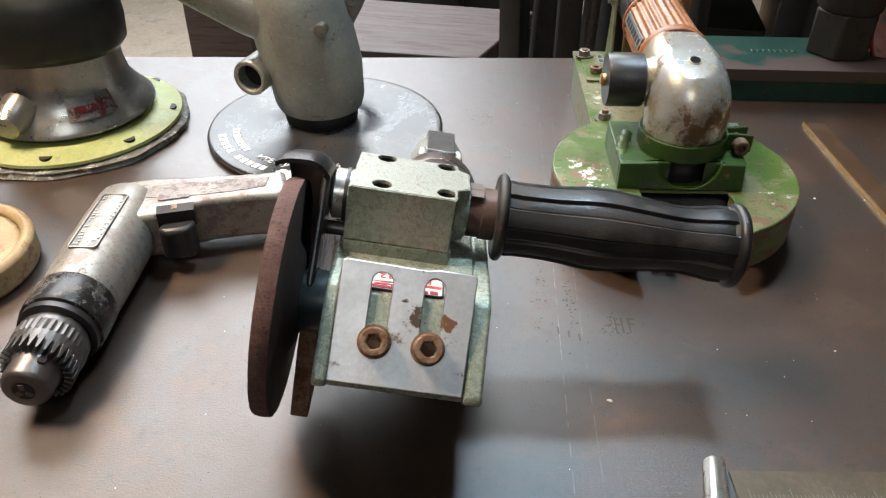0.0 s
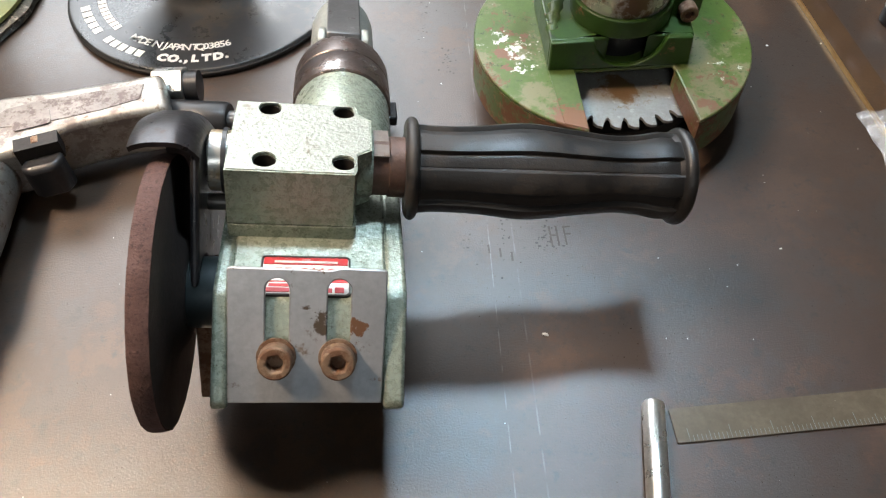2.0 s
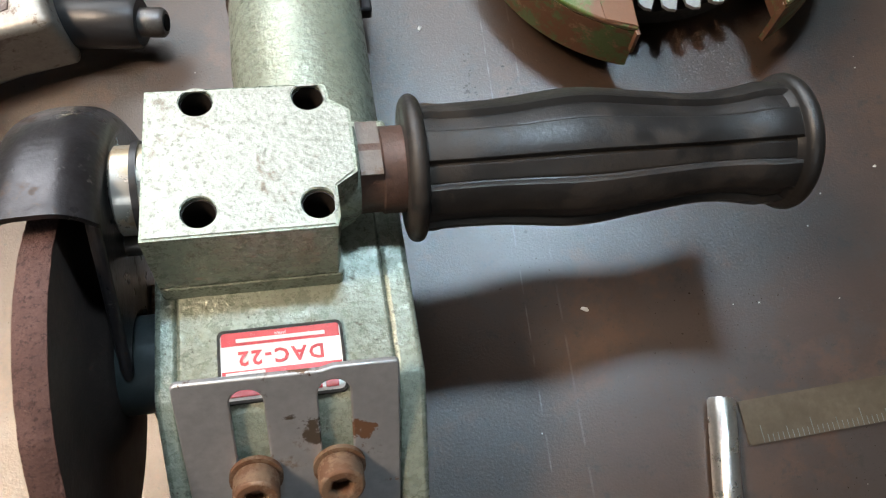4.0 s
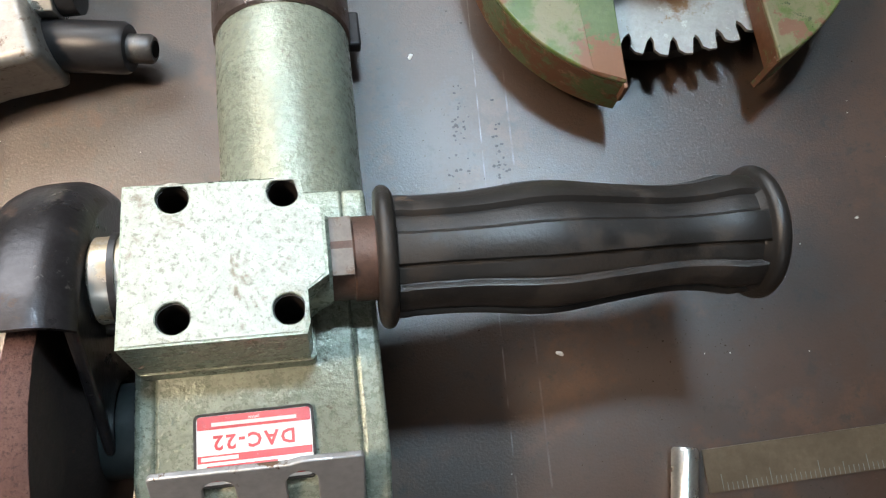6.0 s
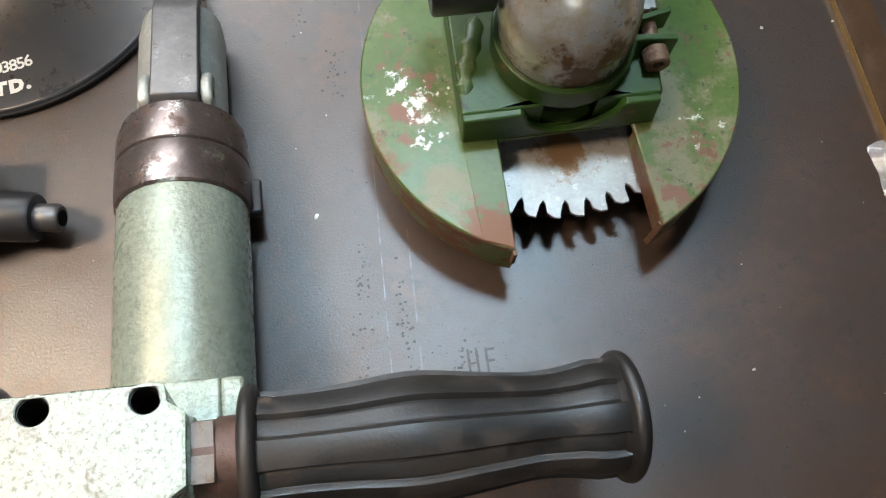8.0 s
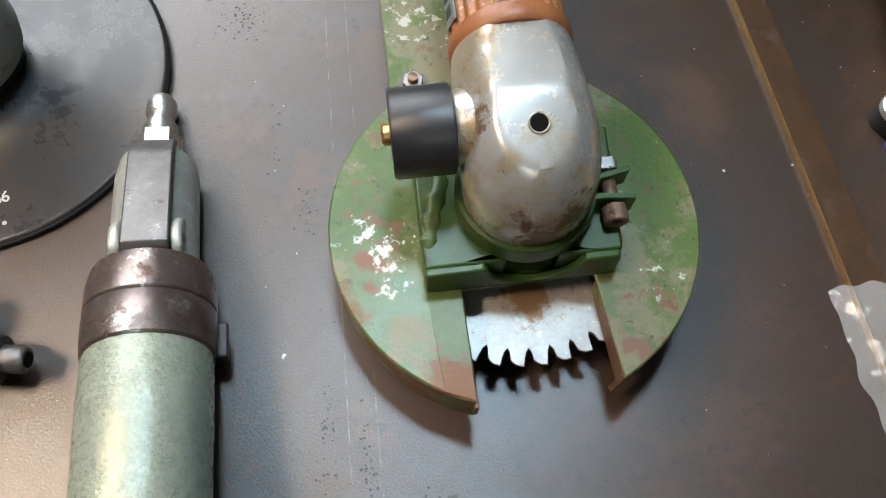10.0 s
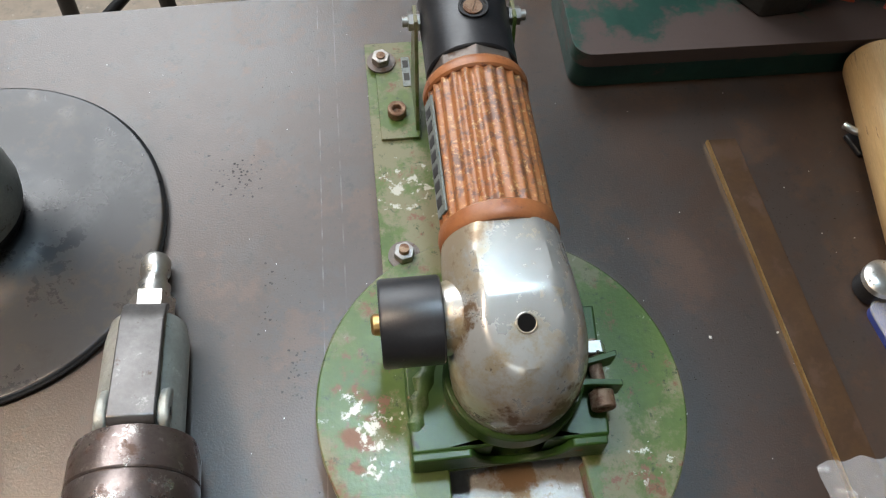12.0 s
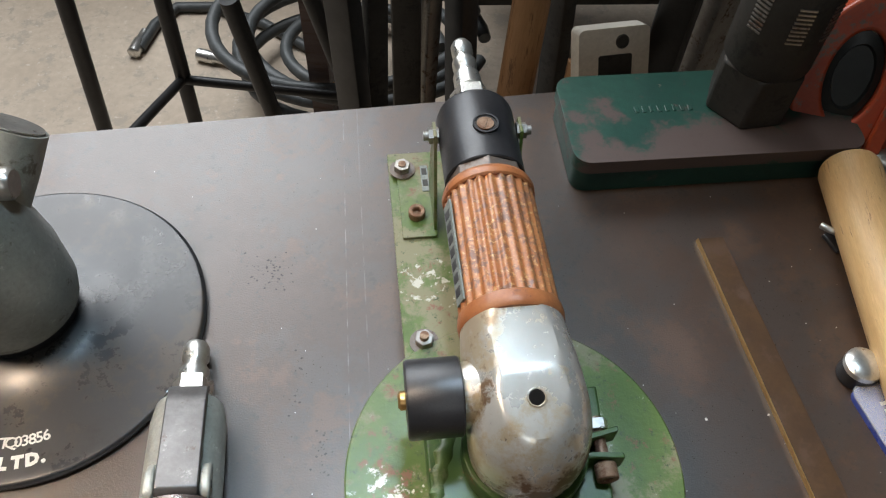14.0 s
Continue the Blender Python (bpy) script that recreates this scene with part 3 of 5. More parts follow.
def guard_hood(cy, cz):
    """Pressed hood with a crowned section, swept round the wheel."""
    rows = []
    for k in range(44):
        a = radians(92 - 127 * k / 43)
        sec = []
        for wall in (0.0, 0.0022):
            us = [-1 + 2 * q / 14 for q in range(15)]
            for u in (us if wall == 0.0 else us[::-1]):
                drop = 0.0068 * abs(u) ** 3.2 if u > 0 else 0.0032 * abs(u) ** 2.6
                dent = 0.00025 * noise.noise(Vector((u * 2.2, a * 3.0, 4.0)))
                sec.append((-0.0520 + 0.0130 * u * (1 - wall * 20), 0.0632 - drop - wall + dent))
        rows.append([(x, cy + r * math.cos(a), cz + r * math.sin(a)) for x, r in sec])
    bm = bmesh.new()
    vs = [[bm.verts.new(p) for p in r] for r in rows]
    n = len(vs[0])
    for a, b in zip(vs, vs[1:]):
        for j in range(n):
            bm.faces.new((a[j], a[(j + 1) % n], b[(j + 1) % n], b[j]))
    for end in (vs[0], vs[-1]):
        for j in range(n // 2 - 1):
            bm.faces.new((end[j], end[j + 1], end[n - 2 - j], end[n - 1 - j]))
    bmesh.ops.recalc_face_normals(bm, faces=bm.faces)
    return bm


def build_cutter():
    t = thing("air_cutter", CUTTER, "pale green hammertone air cutter with abrasive wheel and black grip", "power tool")
    # gear head block with four through bores
    hx, hy = 0.01525, 0.0176
    head = plate([(-0.0298, -0.0250), (0.0195, -0.0250), (0.0205, -0.022), (0.0205, -0.0125), (0.0265, -0.0085), (0.0265, 0.0125), (0.0212, 0.0165), (0.0205, 0.0215), (0.0190, 0.0222), (-0.0288, 0.0222)],
                 [circle(sx * hx, sy * hy, 0.0046, 22) for sx in (-1, 1) for sy in (-1, 1)], -0.0262, 0.0)
    part("gear_head", head, M["hammertone"], t, bevel=0.0009)
    cap = plate([(-0.0290, -0.0242), (0.0190, -0.0242), (0.0198, -0.0125), (0.0255, -0.008), (0.0255, 0.012), (0.0198, 0.0155), (0.0190, 0.0214), (-0.0282, 0.0214)],
                [circle(sx * hx, sy * hy, 0.0049, 22) for sx in (-1, 1) for sy in (-1, 1)], -0.0002, 0.00035)
    part("worn_face", cap, M["worn_top"], t, "bare rubbed top face")
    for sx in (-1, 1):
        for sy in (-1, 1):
            # Dark liner over the lit bore wall; the bore's shade is its colour.
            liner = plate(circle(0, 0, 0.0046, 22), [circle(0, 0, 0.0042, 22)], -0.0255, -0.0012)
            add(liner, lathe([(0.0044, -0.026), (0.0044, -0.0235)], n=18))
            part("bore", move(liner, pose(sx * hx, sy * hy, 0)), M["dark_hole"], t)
    flange = plate(rounded(-0.0303, 0.0212, -0.0255, 0.0228, 0.002), (), -0.0340, -0.0268)
    part("flange", flange, M["hammertone"], t, bevel=0.0015)
    # housing with cheeks and a sloping front
    core = [(0.034, -0.033), (-0.0592, -0.033), (-0.0612, -0.0345), (-0.0805, -0.0665), (-0.078, -0.072), (-0.05, -0.084), (0.034, -0.086)]
    cheek = [(0.034, -0.0332), (-0.0545, -0.0332), (-0.0580, -0.0350), (-0.0850, -0.0645), (-0.0850, -0.068), (-0.078, -0.073), (-0.05, -0.085), (0.034, -0.087)]
    part("housing", prism_yz(core, -0.0265, 0.0330), M["hammertone"], t, bevel=0.001)
    part("cheek", prism_yz(cheek, -0.0325, -0.0262), M["hammertone"], t, bevel=0.0022, segs=3)
    part("cheek", prism_yz(cheek, 0.0328, 0.0410), M["hammertone"], t, bevel=0.0022, segs=3)
    # sloping adjuster plate; its own frame: x across, y up the slope, z out
    d, nrm = Vector((0, 0.536, 0.844)), Vector((0, -0.844, 0.536))
    slope = Matrix(((1, d.x, nrm.x, 0.003), (0, d.y, nrm.y, -0.0557), (0, d.z, nrm.z, -0.0206), (0, 0, 0, 1)))
    out = [(-0.0292, -0.0528), (0.0292, -0.0528), (0.0296, -0.001), (0.0290, 0.0), (0.012, 0.0004), (0.0085, -0.0006), (-0.0285, 0.0), (-0.0296, -0.001)]
    adj = plate(out, [slot(-0.0112, -0.034, -0.0083, 0.0044), slot(0.0118, -0.034, -0.0083, 0.0044)], -0.0022, 0.0)
    part("adjuster_plate", move(adj, slope), M["steel_plate"], t, "bare steel slotted plate with rust stains", bevel=0.0005)
    lip = box(-0.0290, 0.0292, -0.0528, -0.0506, -0.0075, -0.0023)
    part("plate_lip", move(lip, slope), M["steel_plate"], t)
    for x in (-0.0112, 0.0118):
        part("washer", move(plate(circle(0, 0, 0.0074, 28), [circle(0, 0, 0.004, 16)], 0.0001, 0.0016), slope @ pose(x, -0.034, 0)), M["rusty_bolt"], t)
        socket_screw("socket_screw", t, slope @ pose(x, -0.034, 0.0016, 0, 0, 12), 0.0064, 0.0080, M["rusty_bolt"], "rusty hexagon socket screw")
    # type plate on the shoulder, lettered to be read from behind
    lab = part("type_plate", plate(rounded(-0.0150, 0.0185, -0.0580, -0.0378, 0.0015), (), -0.033, -0.0322), M["label_white"], t, "white and red metal type plate")
    part("plate_rim", plate(rounded(-0.0156, 0.0191, -0.0586, -0.0372, 0.002), [rounded(-0.0148, 0.0183, -0.0578, -0.0380, 0.0015)], -0.033, -0.0319), M["dark_iron"], lab)
    part("red_band", box(-0.0145, 0.0180, -0.0420, -0.0381, -0.0322, -0.0320), M["red_print"], lab)
    part("red_band", box(-0.0145, 0.0180, -0.0515, -0.0494, -0.0322, -0.0320), M["red_print"], lab)
    part("red_band", box(-0.0145, 0.0120, -0.0568, -0.0546, -0.0322, -0.0320), M["red_print"], lab)
    part("red_square", box(0.0130, 0.0165, -0.0568, -0.0540, -0.0322, -0.0320), M["red_print"], lab)
    part("print_bar", box(-0.0120, 0.0080, -0.0539, -0.0524, -0.0322, -0.0320), M["red_print"], lab)
    lettering("lettering", "DAC-22", 0.0058, M["red_print"], lab, pose(0.0017, -0.0458, -0.0320, 0, 0, 180), 0.00008, 1.25, 0.00015)
    lettering("lettering", "JAPAN", 0.0011, M["white_print"], lab, pose(0.0017, -0.0394, -0.0319, 0, 0, 180), 0.00008)
    part("maker_bar", box(-0.0105, 0.0140, -0.0412, -0.0401, -0.0320, -0.0318), M["white_print"], lab)
    part("maker_bar", box(-0.0135, -0.0030, -0.0510, -0.0499, -0.0320, -0.0318), M["white_print"], lab)
    # motor barrel, collar, throttle end
    ax = dict(axis="y", at=(0.0165, 0, -0.0665))
    part("barrel", lathe([(0.0245, 0.018), (0.0262, 0.024), (0.0265, 0.080), (0.0268, 0.081), (0.0268, 0.1165), (0.0262, 0.1185)], n=56, **ax), M["hammertone"], t)
    part("collar", lathe([(0.0266, 0.1186), (0.0276, 0.1195), (0.0280, 0.1255), (0.0280, 0.138), (0.0274, 0.1388)], n=56, **ax), M["brown_steel"], t, "browned steel clamp collar")
    part("collar", lathe([(0.0272, 0.1392), (0.0279, 0.140), (0.0277, 0.152), (0.0262, 0.1585), (0.0215, 0.1610)], n=56, **ax), M["brown_steel"], t, "browned steel clamp collar")
    part("collar_lug", move(box(-0.004, 0.004, 0.119, 0.136, -0.003, 0.003), pose(0.0448, 0, -0.072)), M["black_metal"], t, bevel=0.001)
    part("throttle_body", lathe([(0.0200, 0.160), (0.0198, 0.172), (0.0196, 0.212), (0.0180, 0.222), (0.0100, 0.2275)], n=48, **ax), M["grey_casting"], t)
    for s in (-1, 1):
        ear = [(0.159, -0.066), (0.159, -0.050), (0.161, -0.0445), (0.166, -0.0420), (0.172, -0.0425), (0.178, -0.047), (0.184, -0.056), (0.186, -0.066)]
        part("lever_ear", prism_yz(ear, 0.0165 + s * 0.0128 - 0.0024, 0.0165 + s * 0.0128 + 0.0024), M["grey_casting"], t, bevel=0.0016, segs=3)
    lev = [(0.160, -0.0435), (0.1625, -0.0405), (0.212, -0.0430), (0.224, -0.0475), (0.230, -0.055), (0.2275, -0.0565), (0.220, -0.0495), (0.210, -0.0460), (0.160, -0.0455)]
    part("throttle_lever", prism_yz(lev, 0.0066, 0.0266), M["lever_steel"], t, "worn steel squeeze lever", bevel=0.0032, segs=4)
    part("lever_pin", rod((0.001, 0.168, -0.0490), (0.0320, 0.168, -0.0490), 0.0020), M["black_metal"], t)
    nip = part("air_plug", lathe([(0.0098, 0.226), (0.0098, 0.236), (0.0080, 0.2365), (0.0080, 0.2415), (0.0084, 0.243), (0.0084, 0.248), (0.0066, 0.2495), (0.0062, 0.2545), (0.0076, 0.2565), (0.0076, 0.2635), (0.0062, 0.2665)], n=24, **ax), M["bright_steel"], t, "bright steel air plug")
    part("plug_nut", move(hexnut(0.0112, 0.010), pose(0.0165, 0.240, -0.0665, 90)), M["bright_steel"], nip)
    # side handle
    part("handle_boss", lathe([(0.0142, 0.019), (0.0138, 0.026), (0.0130, 0.0275)], axis="x", at=(0, 0.0015, -0.0150), n=36), M["hammertone"], t)
    part("handle_stud", lathe([(0.0122, 0.026), (0.0122, 0.034), (0.0128, 0.0345), (0.0128, 0.046)], axis="x", at=(0, 0.0012, -0.0150), n=36), M["rust_collar"], t, "rusty steel handle stud")
    part("stud_flat", box(0.0275, 0.0338, -0.008, 0.010, -0.0035, -0.0029), M["worn_nut"], t)
    prof = [(0.0120, 0.0)] + [(0.0187 + 0.0032 * math.sin(math.pi * k / 14), 0.0031 - 0.0031 * math.cos(math.pi * k / 14)) for k in range(15)] + [(0.0184, 0.0066), (0.0184, 0.009)]
    for i in range(1, 40):
        u = i / 40
        r = 0.0180 + 0.0026 * math.exp(-((u - 0.42) / 0.17) ** 2) - 0.0004 * u - 0.0012 * math.exp(-((u - 0.80) / 0.12) ** 2) + 0.0014 * math.exp(-((u - 1.0) / 0.07) ** 2)
        prof.append((r, 0.009 + 0.118 * u))
    prof += [(0.0186, 0.1300), (0.0188, 0.1318)] + [(0.0187 + 0.0027 * math.sin(math.pi * k / 14), 0.1353 - 0.0032 * math.cos(math.pi * k / 14)) for k in range(1, 15)] + [(0.0060, 0.1388)]
    grip = lathe(prof, axis="x", at=(0, 0, 0), n=280, shape=grip_shape)
    part("grip", move(grip, pose(0.0412, 0.0015, -0.0158, 0, -2.0, -1.3) @ Matrix.Diagonal((0.888, 1, 1, 1))), M["black_rubber"], t, "black fluted rubber grip", smooth=28)
    # output spindle, wheel and guard
    part("spindle_cap", lathe([(0.0125, 0.0295), (0.0125, 0.0378), (0.0112, 0.0388), (0.004, 0.0389)], axis="-x", at=(0, 0.0005, -0.0150), n=36), M["silver_worn"], t, "bright spindle end cap")
    part("snap_ring", lathe([(0.0135, 0.0312), (0.0135, 0.0330)], axis="-x", at=(0, 0.0005, -0.0150), n=32), M["black_metal"], t)
    wc = (0, -0.035, -0.056)
    part("spindle_boss", lathe([(0.0148, 0.031), (0.0148, 0.0445), (0.0135, 0.0462)], axis="-x", at=wc, n=44), M["spindle"], t, "dark oxide spindle boss")
    wh = part("wheel", lathe([(0.0557, 0.0500), (0.0562, 0.0520), (0.0562, 0.0555), (0.0555, 0.0578), (0.030, 0.0578), (0.008, 0.060)], axis="-x", at=wc, n=160, shape=wheel_shape), M["abrasive"], t, "worn brown abrasive grinding wheel")
    part("wheel_face", lathe([(0.0135, 0.0448), (0.0215, 0.0455), (0.0270, 0.0492), (0.0545, 0.0497), (0.0556, 0.0502)], axis="-x", at=wc, n=96), M["abrasive_face"], wh)
    cy, cz = wc[1], wc[2]
    arc = lambda r, a0, a1, n: [(cy + r * math.cos(radians(a0 + (a1 - a0) * k / (n - 1))), cz + r * math.sin(radians(a0 + (a1 - a0) * k / (n - 1)))) for k in range(n)]
    hc = 0.018
    gd = part("wheel_guard", guard_hood(cy + hc, cz), M["dark_guard"], t, "dark steel wheel guard hood", smooth=60)
    side = [(y + hc, z) for y, z in arc(0.0560, 91, -35, 34)] + arc(0.0155, -70, 130, 16)
    part("guard_side", prism_yz(side, -0.0430, -0.0394), M["dark_guard"], gd, bevel=0.0014, segs=3)
    leg = [(-0.030, -0.066), (-0.004, -0.064), (-0.010, -0.116), (-0.040, -0.122)]
    part("guard_foot", prism_yz(leg, -0.0455, -0.0365), M["rusty_bolt"], gd, "rubbed steel foot of the guard", bevel=0.0008)
    part("guard_screw", lathe([(0.0035, 0.0), (0.0035, 0.012)], axis="-x", at=(-0.0305, -0.008, -0.030), n=16), M["lever_steel"], t)


build_cutter()

# ---- air saw: angle grinder clamped on a green blade guard ----
SAW = pose(0.148, 0.487, 0, 0, 0, 3.4)


def ribbed(a, h, r):
    return r + 0.0007 * math.sin(26 * a) if r < 0.0235 else r


def build_saw():
    t = thing("air_saw", SAW, "chipped green circular saw with orange-gripped silver air motor", "power tool")
    R, x0, x1, y1 = 0.0822, -0.0270, 0.0315, -0.0300
    a0 = math.atan2(-math.sqrt(R * R - (x1 + 0.003) ** 2), x1 + 0.003)
    a1 = math.atan2(-math.sqrt(R * R - x0 ** 2), x0) + 2 * math.pi
    outline = [(R * math.cos(a0 + (a1 - a0) * k / 90), R * math.sin(a0 + (a1 - a0) * k / 90)) for k in range(91)]
    part("guard_plate", plate(outline + [(x0, y1 + 0.001), (x1 - 0.001, y1 + 0.002)], (), 0.0400, 0.0430), M["green_paint"], t, "chipped green guard disc with an open mouth", bevel=0.0009)
    inner = [((R - 0.0025) * math.cos(a1 + (a0 - a1) * k / 90), (R - 0.0025) * math.sin(a1 + (a0 - a1) * k / 90)) for k in range(91)]
    part("skirt", plate(outline + inner, (), 0.0150, 0.0400), M["rusty_green"], t, "green guard skirt with a rusted rim")
    part("floor_plate", plate(circle(0, 0.012, 0.066, 48), (), 0.006, 0.0150), M["dark_iron"], t)
    part("jaw_cheek", plate([(x0 - 0.0012, y1 - 0.002), (x0, y1 - 0.002), (x0 + 0.0005, -0.0795), (x0 - 0.0012, -0.0795)], (), 0.0280, 0.0415), M["rust_edge"], t, bevel=0.0003)
    part("jaw_cheek", plate([(x1, y1), (x1 + 0.0015, y1), (x1 + 0.0042, -0.0740), (x1 + 0.0027, -0.0740)], (), 0.0280, 0.0415), M["rust_edge"], t, bevel=0.0003)
    part("mouth_strip", plate([(-0.0436, -0.008), (-0.0275, -0.008), (-0.0272, -0.0772), (-0.0300, -0.0758), (-0.0395, -0.0720)], (), 0.0430, 0.0436), M["mouth_paint"], t, "green strip rusted towards the mouth", bevel=0.0003)
    # blade with hooked teeth
    teeth = []
    n = 44
    for k in range(n):
        b = 2 * math.pi * k / n
        for da, r in ((0.0, 0.0735), (0.020, 0.0672), (0.040, 0.0655), (0.058, 0.0672), (0.066, 0.0712), (0.100, 0.0731)):
            teeth.append((r * math.cos(b + da), r * math.sin(b + da)))
    part("saw_blade", move(plate(teeth, [circle(0, 0, 0.010, 20)], 0.0252, 0.0270), pose(0.003, 0.012, 0, 0, 0, 3)), M["blade"], t, "bare steel toothed saw blade")
    # welded bracket, collar and clamp
    hw = [(-0.0425, -0.0250), (-0.0120, -0.0250)] + circle(0.002, 0.001, 0.0275, 32, radians(248), radians(-68)) + [(0.0160, -0.0250), (0.0395, -0.0250), (0.0440, 0.033), (-0.0425, 0.033)]
    part("bracket", plate(hw, (), 0.0430, 0.0620), M["green_bright"], t, "deep green welded bracket", bevel=0.0016, segs=3)
    front = [(-0.0425, 0.0430), (0.0395, 0.0430), (0.0380, 0.0625), (0.0235, 0.0632)] + circle(0.0025, 0.0640, 0.0200, 18, 0, -math.pi)[1:-1] + [(-0.0185, 0.0632), (-0.0425, 0.0625)]
    part("bracket_front", move(plate(front, (), 0.0250, 0.0288), pose(0, 0, 0, 90)), M["green_bright"], t, "green front plate with a round notch", bevel=0.0009)
    part("weld_bead", move(sweep([(-0.0395, -0.018, 0.0605), (-0.0390, -0.013, 0.0612), (-0.0378, -0.009, 0.0608), (-0.0372, -0.004, 0.0614), (-0.0355, 0.000, 0.0610), (-0.0345, 0.005, 0.0616), (-0.0325, 0.009, 0.0612), (-0.0315, 0.014, 0.0615), (-0.0300, 0.019, 0.0608)], [0.0022, 0.0040, 0.0034, 0.0046, 0.0036, 0.0048, 0.0038, 0.0044, 0.0026], 18, 1.3), Matrix.Translation((0, 0, -0.0020))), M["weld"], t, "blobby green painted weld")
    part("neck", lathe([(0.0205, 0.0435), (0.0205, 0.0560), (0.0225, 0.0570), (0.0225, 0.0635)], at=(0.002, 0.001, 0), n=40), M["black_metal"], t)
    ring = plate(circle(0.002, 0.002, 0.0292, 48), [circle(0.002, 0.002, 0.0262, 40)], 0.0615, 0.0735)
    part("clamp_ring", ring, M["green_bright"], t, "green clamp ring", bevel=0.0008)
    for yy, bend in ((-0.0070, -0.0015), (0.0020, 0.0025)):
        ear = plate([(0.026, yy), (0.0330, yy), (0.0460, yy + bend), (0.0460, yy + bend + 0.0026), (0.0330, yy + 0.0026), (0.026, yy + 0.0026)], (), 0.0615, 0.0735)
        part("clamp_ear", ear, M["green_bright"], t, bevel=0.0005)
    part("clamp_bolt", rod((0.0375, -0.012, 0.0675), (0.0375, 0.014, 0.0675), 0.0030), M["rusty_bolt"], t)
    socket_screw("bolt_head", t, pose(0.0375, -0.0085, 0.0675, 90), 0.0052, 0.0075, M["rusty_bolt"])
    part("bolt_nut", move(hexnut(0.0058, 0.005), pose(0.0375, 0.0072, 0.0675, -90)), M["bright_steel"], t)
    # silver angle head
    pts = [(0.002, 0.002, 0.0645), (0.002, 0.002, 0.0720), (0.002, 0.002, 0.0800), (0.0018, 0.0028, 0.0880), (0.0015, 0.0070, 0.0945), (0.001, 0.0140, 0.0985), (0.0005, 0.024, 0.1005), (0.0, 0.036, 0.1010), (0, 0.0465, 0.1010)]
    cast = sweep(*curve_through(pts, [0.0255, 0.0264, 0.0270, 0.0274, 0.0273, 0.0268, 0.0260, 0.0252, 0.0240]), 96)
    for v in cast.verts:
        flat = 0.1226 - 0.30 * max(0.0, 0.016 - v.co.y)
        if v.co.z > flat:
            v.co.z = flat + 0.10 * (v.co.z - flat)
    part("angle_head", cast, M["silver_worn"], t, "worn silver angle head with brown stains", smooth=24)
    # Disc at the surface, painted black as the shade down the hole.
    part("grease_hole", move(lathe([(0.0034, -0.004), (0.0036, 0.0003), (0.0034, 0.0005)], n=24), pose(0.0016, 0.0040, 0.1195, 17)), M["hole_black"], t)
    part("hole_rim", move(plate(circle(0, 0, 0.0041, 28), [circle(0, 0, 0.0033, 24)], -0.0006, 0.0007), pose(0.0016, 0.0040, 0.1195, 17)), M["silver_worn"], t, bevel=0.0003)
    part("side_boss", lathe([(0.0165, 0.016), (0.0150, 0.024), (0.0140, 0.0275)], axis="-x", at=(0, 0.0165, 0.1000), n=36), M["silver_worn"], t)
    knob = part("knob", lathe([(0.0166, 0.0270), (0.0174, 0.0278), (0.0174, 0.0498), (0.0166, 0.0510), (0.0040, 0.0512)], axis="-x", at=(0, 0.0165, 0.1000), n=44), M["black_metal"], t, "glossy black side cap")
    part("button", lathe([(0.0042, 0.0512), (0.0042, 0.0535), (0.0030, 0.0545)], axis="-x", at=(0, 0.0165, 0.1000), n=20), M["brass_edge"], knob, "small brass button")
    part("orange_ring", lathe([(0.0236, 0.0455), (0.0246, 0.0465), (0.0250, 0.0500), (0.0244, 0.0535), (0.0232, 0.0545)], axis="y", at=(0, 0, 0.1010), n=48), M["orange_ring"], t)
    part("ribbed_sleeve", lathe([(0.0228, 0.0540)] + [(0.0230 - 0.0006 * k / 12, 0.0545 + 0.0665 * k / 12) for k in range(13)] + [(0.0220, 0.1215)], axis="y", at=(0, 0, 0.1010), n=160, shape=ribbed), M["orange_grip"], t, "worn orange ribbed grip sleeve", smooth=60)
    part("orange_ring", lathe([(0.0228, 0.1208), (0.0238, 0.1218), (0.0240, 0.1245), (0.0232, 0.1270), (0.0222, 0.1278)], axis="y", at=(0, 0, 0.1010), n=48), M["orange_ring"], t)
    lb = part("side_label", move(box(-0.0240, -0.0230, 0.058, 0.116, -0.004, 0.004), pose(0, 0, 0.1010, 0, 18)), M["label_grey"], t, "grey worn side label")
    for k in range(7):
        part("print_bar", move(box(-0.0242, -0.0239, 0.062 + k * 0.0075, 0.0665 + k * 0.0075, -0.003, 0.002), pose(0, 0, 0.1010, 0, 18)), M["black_metal"], lb)
    part("octagon_nut", lathe([(0.0205, 0.1275), (0.0212, 0.1285), (0.0208, 0.1370)], axis="y", at=(0, 0, 0.1010), n=8), M["worn_nut"], t, "dull brown octagon nut", smooth=20, bevel=0.0006)
    slv = part("rear_sleeve", lathe([(0.0205, 0.1345), (0.0212, 0.1352), (0.0212, 0.1800), (0.0200, 0.1830), (0.0110, 0.1838)], axis="y", at=(0, 0, 0.1010), n=56), M["black_metal"], t, "glossy black rear sleeve")
    # Dark disc stands for the shaded recess round the slotted screw.
    part("valve_hole_shade", lathe([(0.0062, 0.0), (0.0062, 0.0012)], at=(0.0015, 0.156, 0.1214), n=24), M["dark_hole"], slv)
    part("valve_slot", move(add(plate(circle(0, 0, 0.0044, 20), (), 0, 0.0008), box(-0.0036, 0.0036, -0.0005, 0.0005, 0.0008, 0.0012)), pose(0.0012, 0.1555, 0.1226, 0, 0, 70)), M["rusty_bolt"], slv)
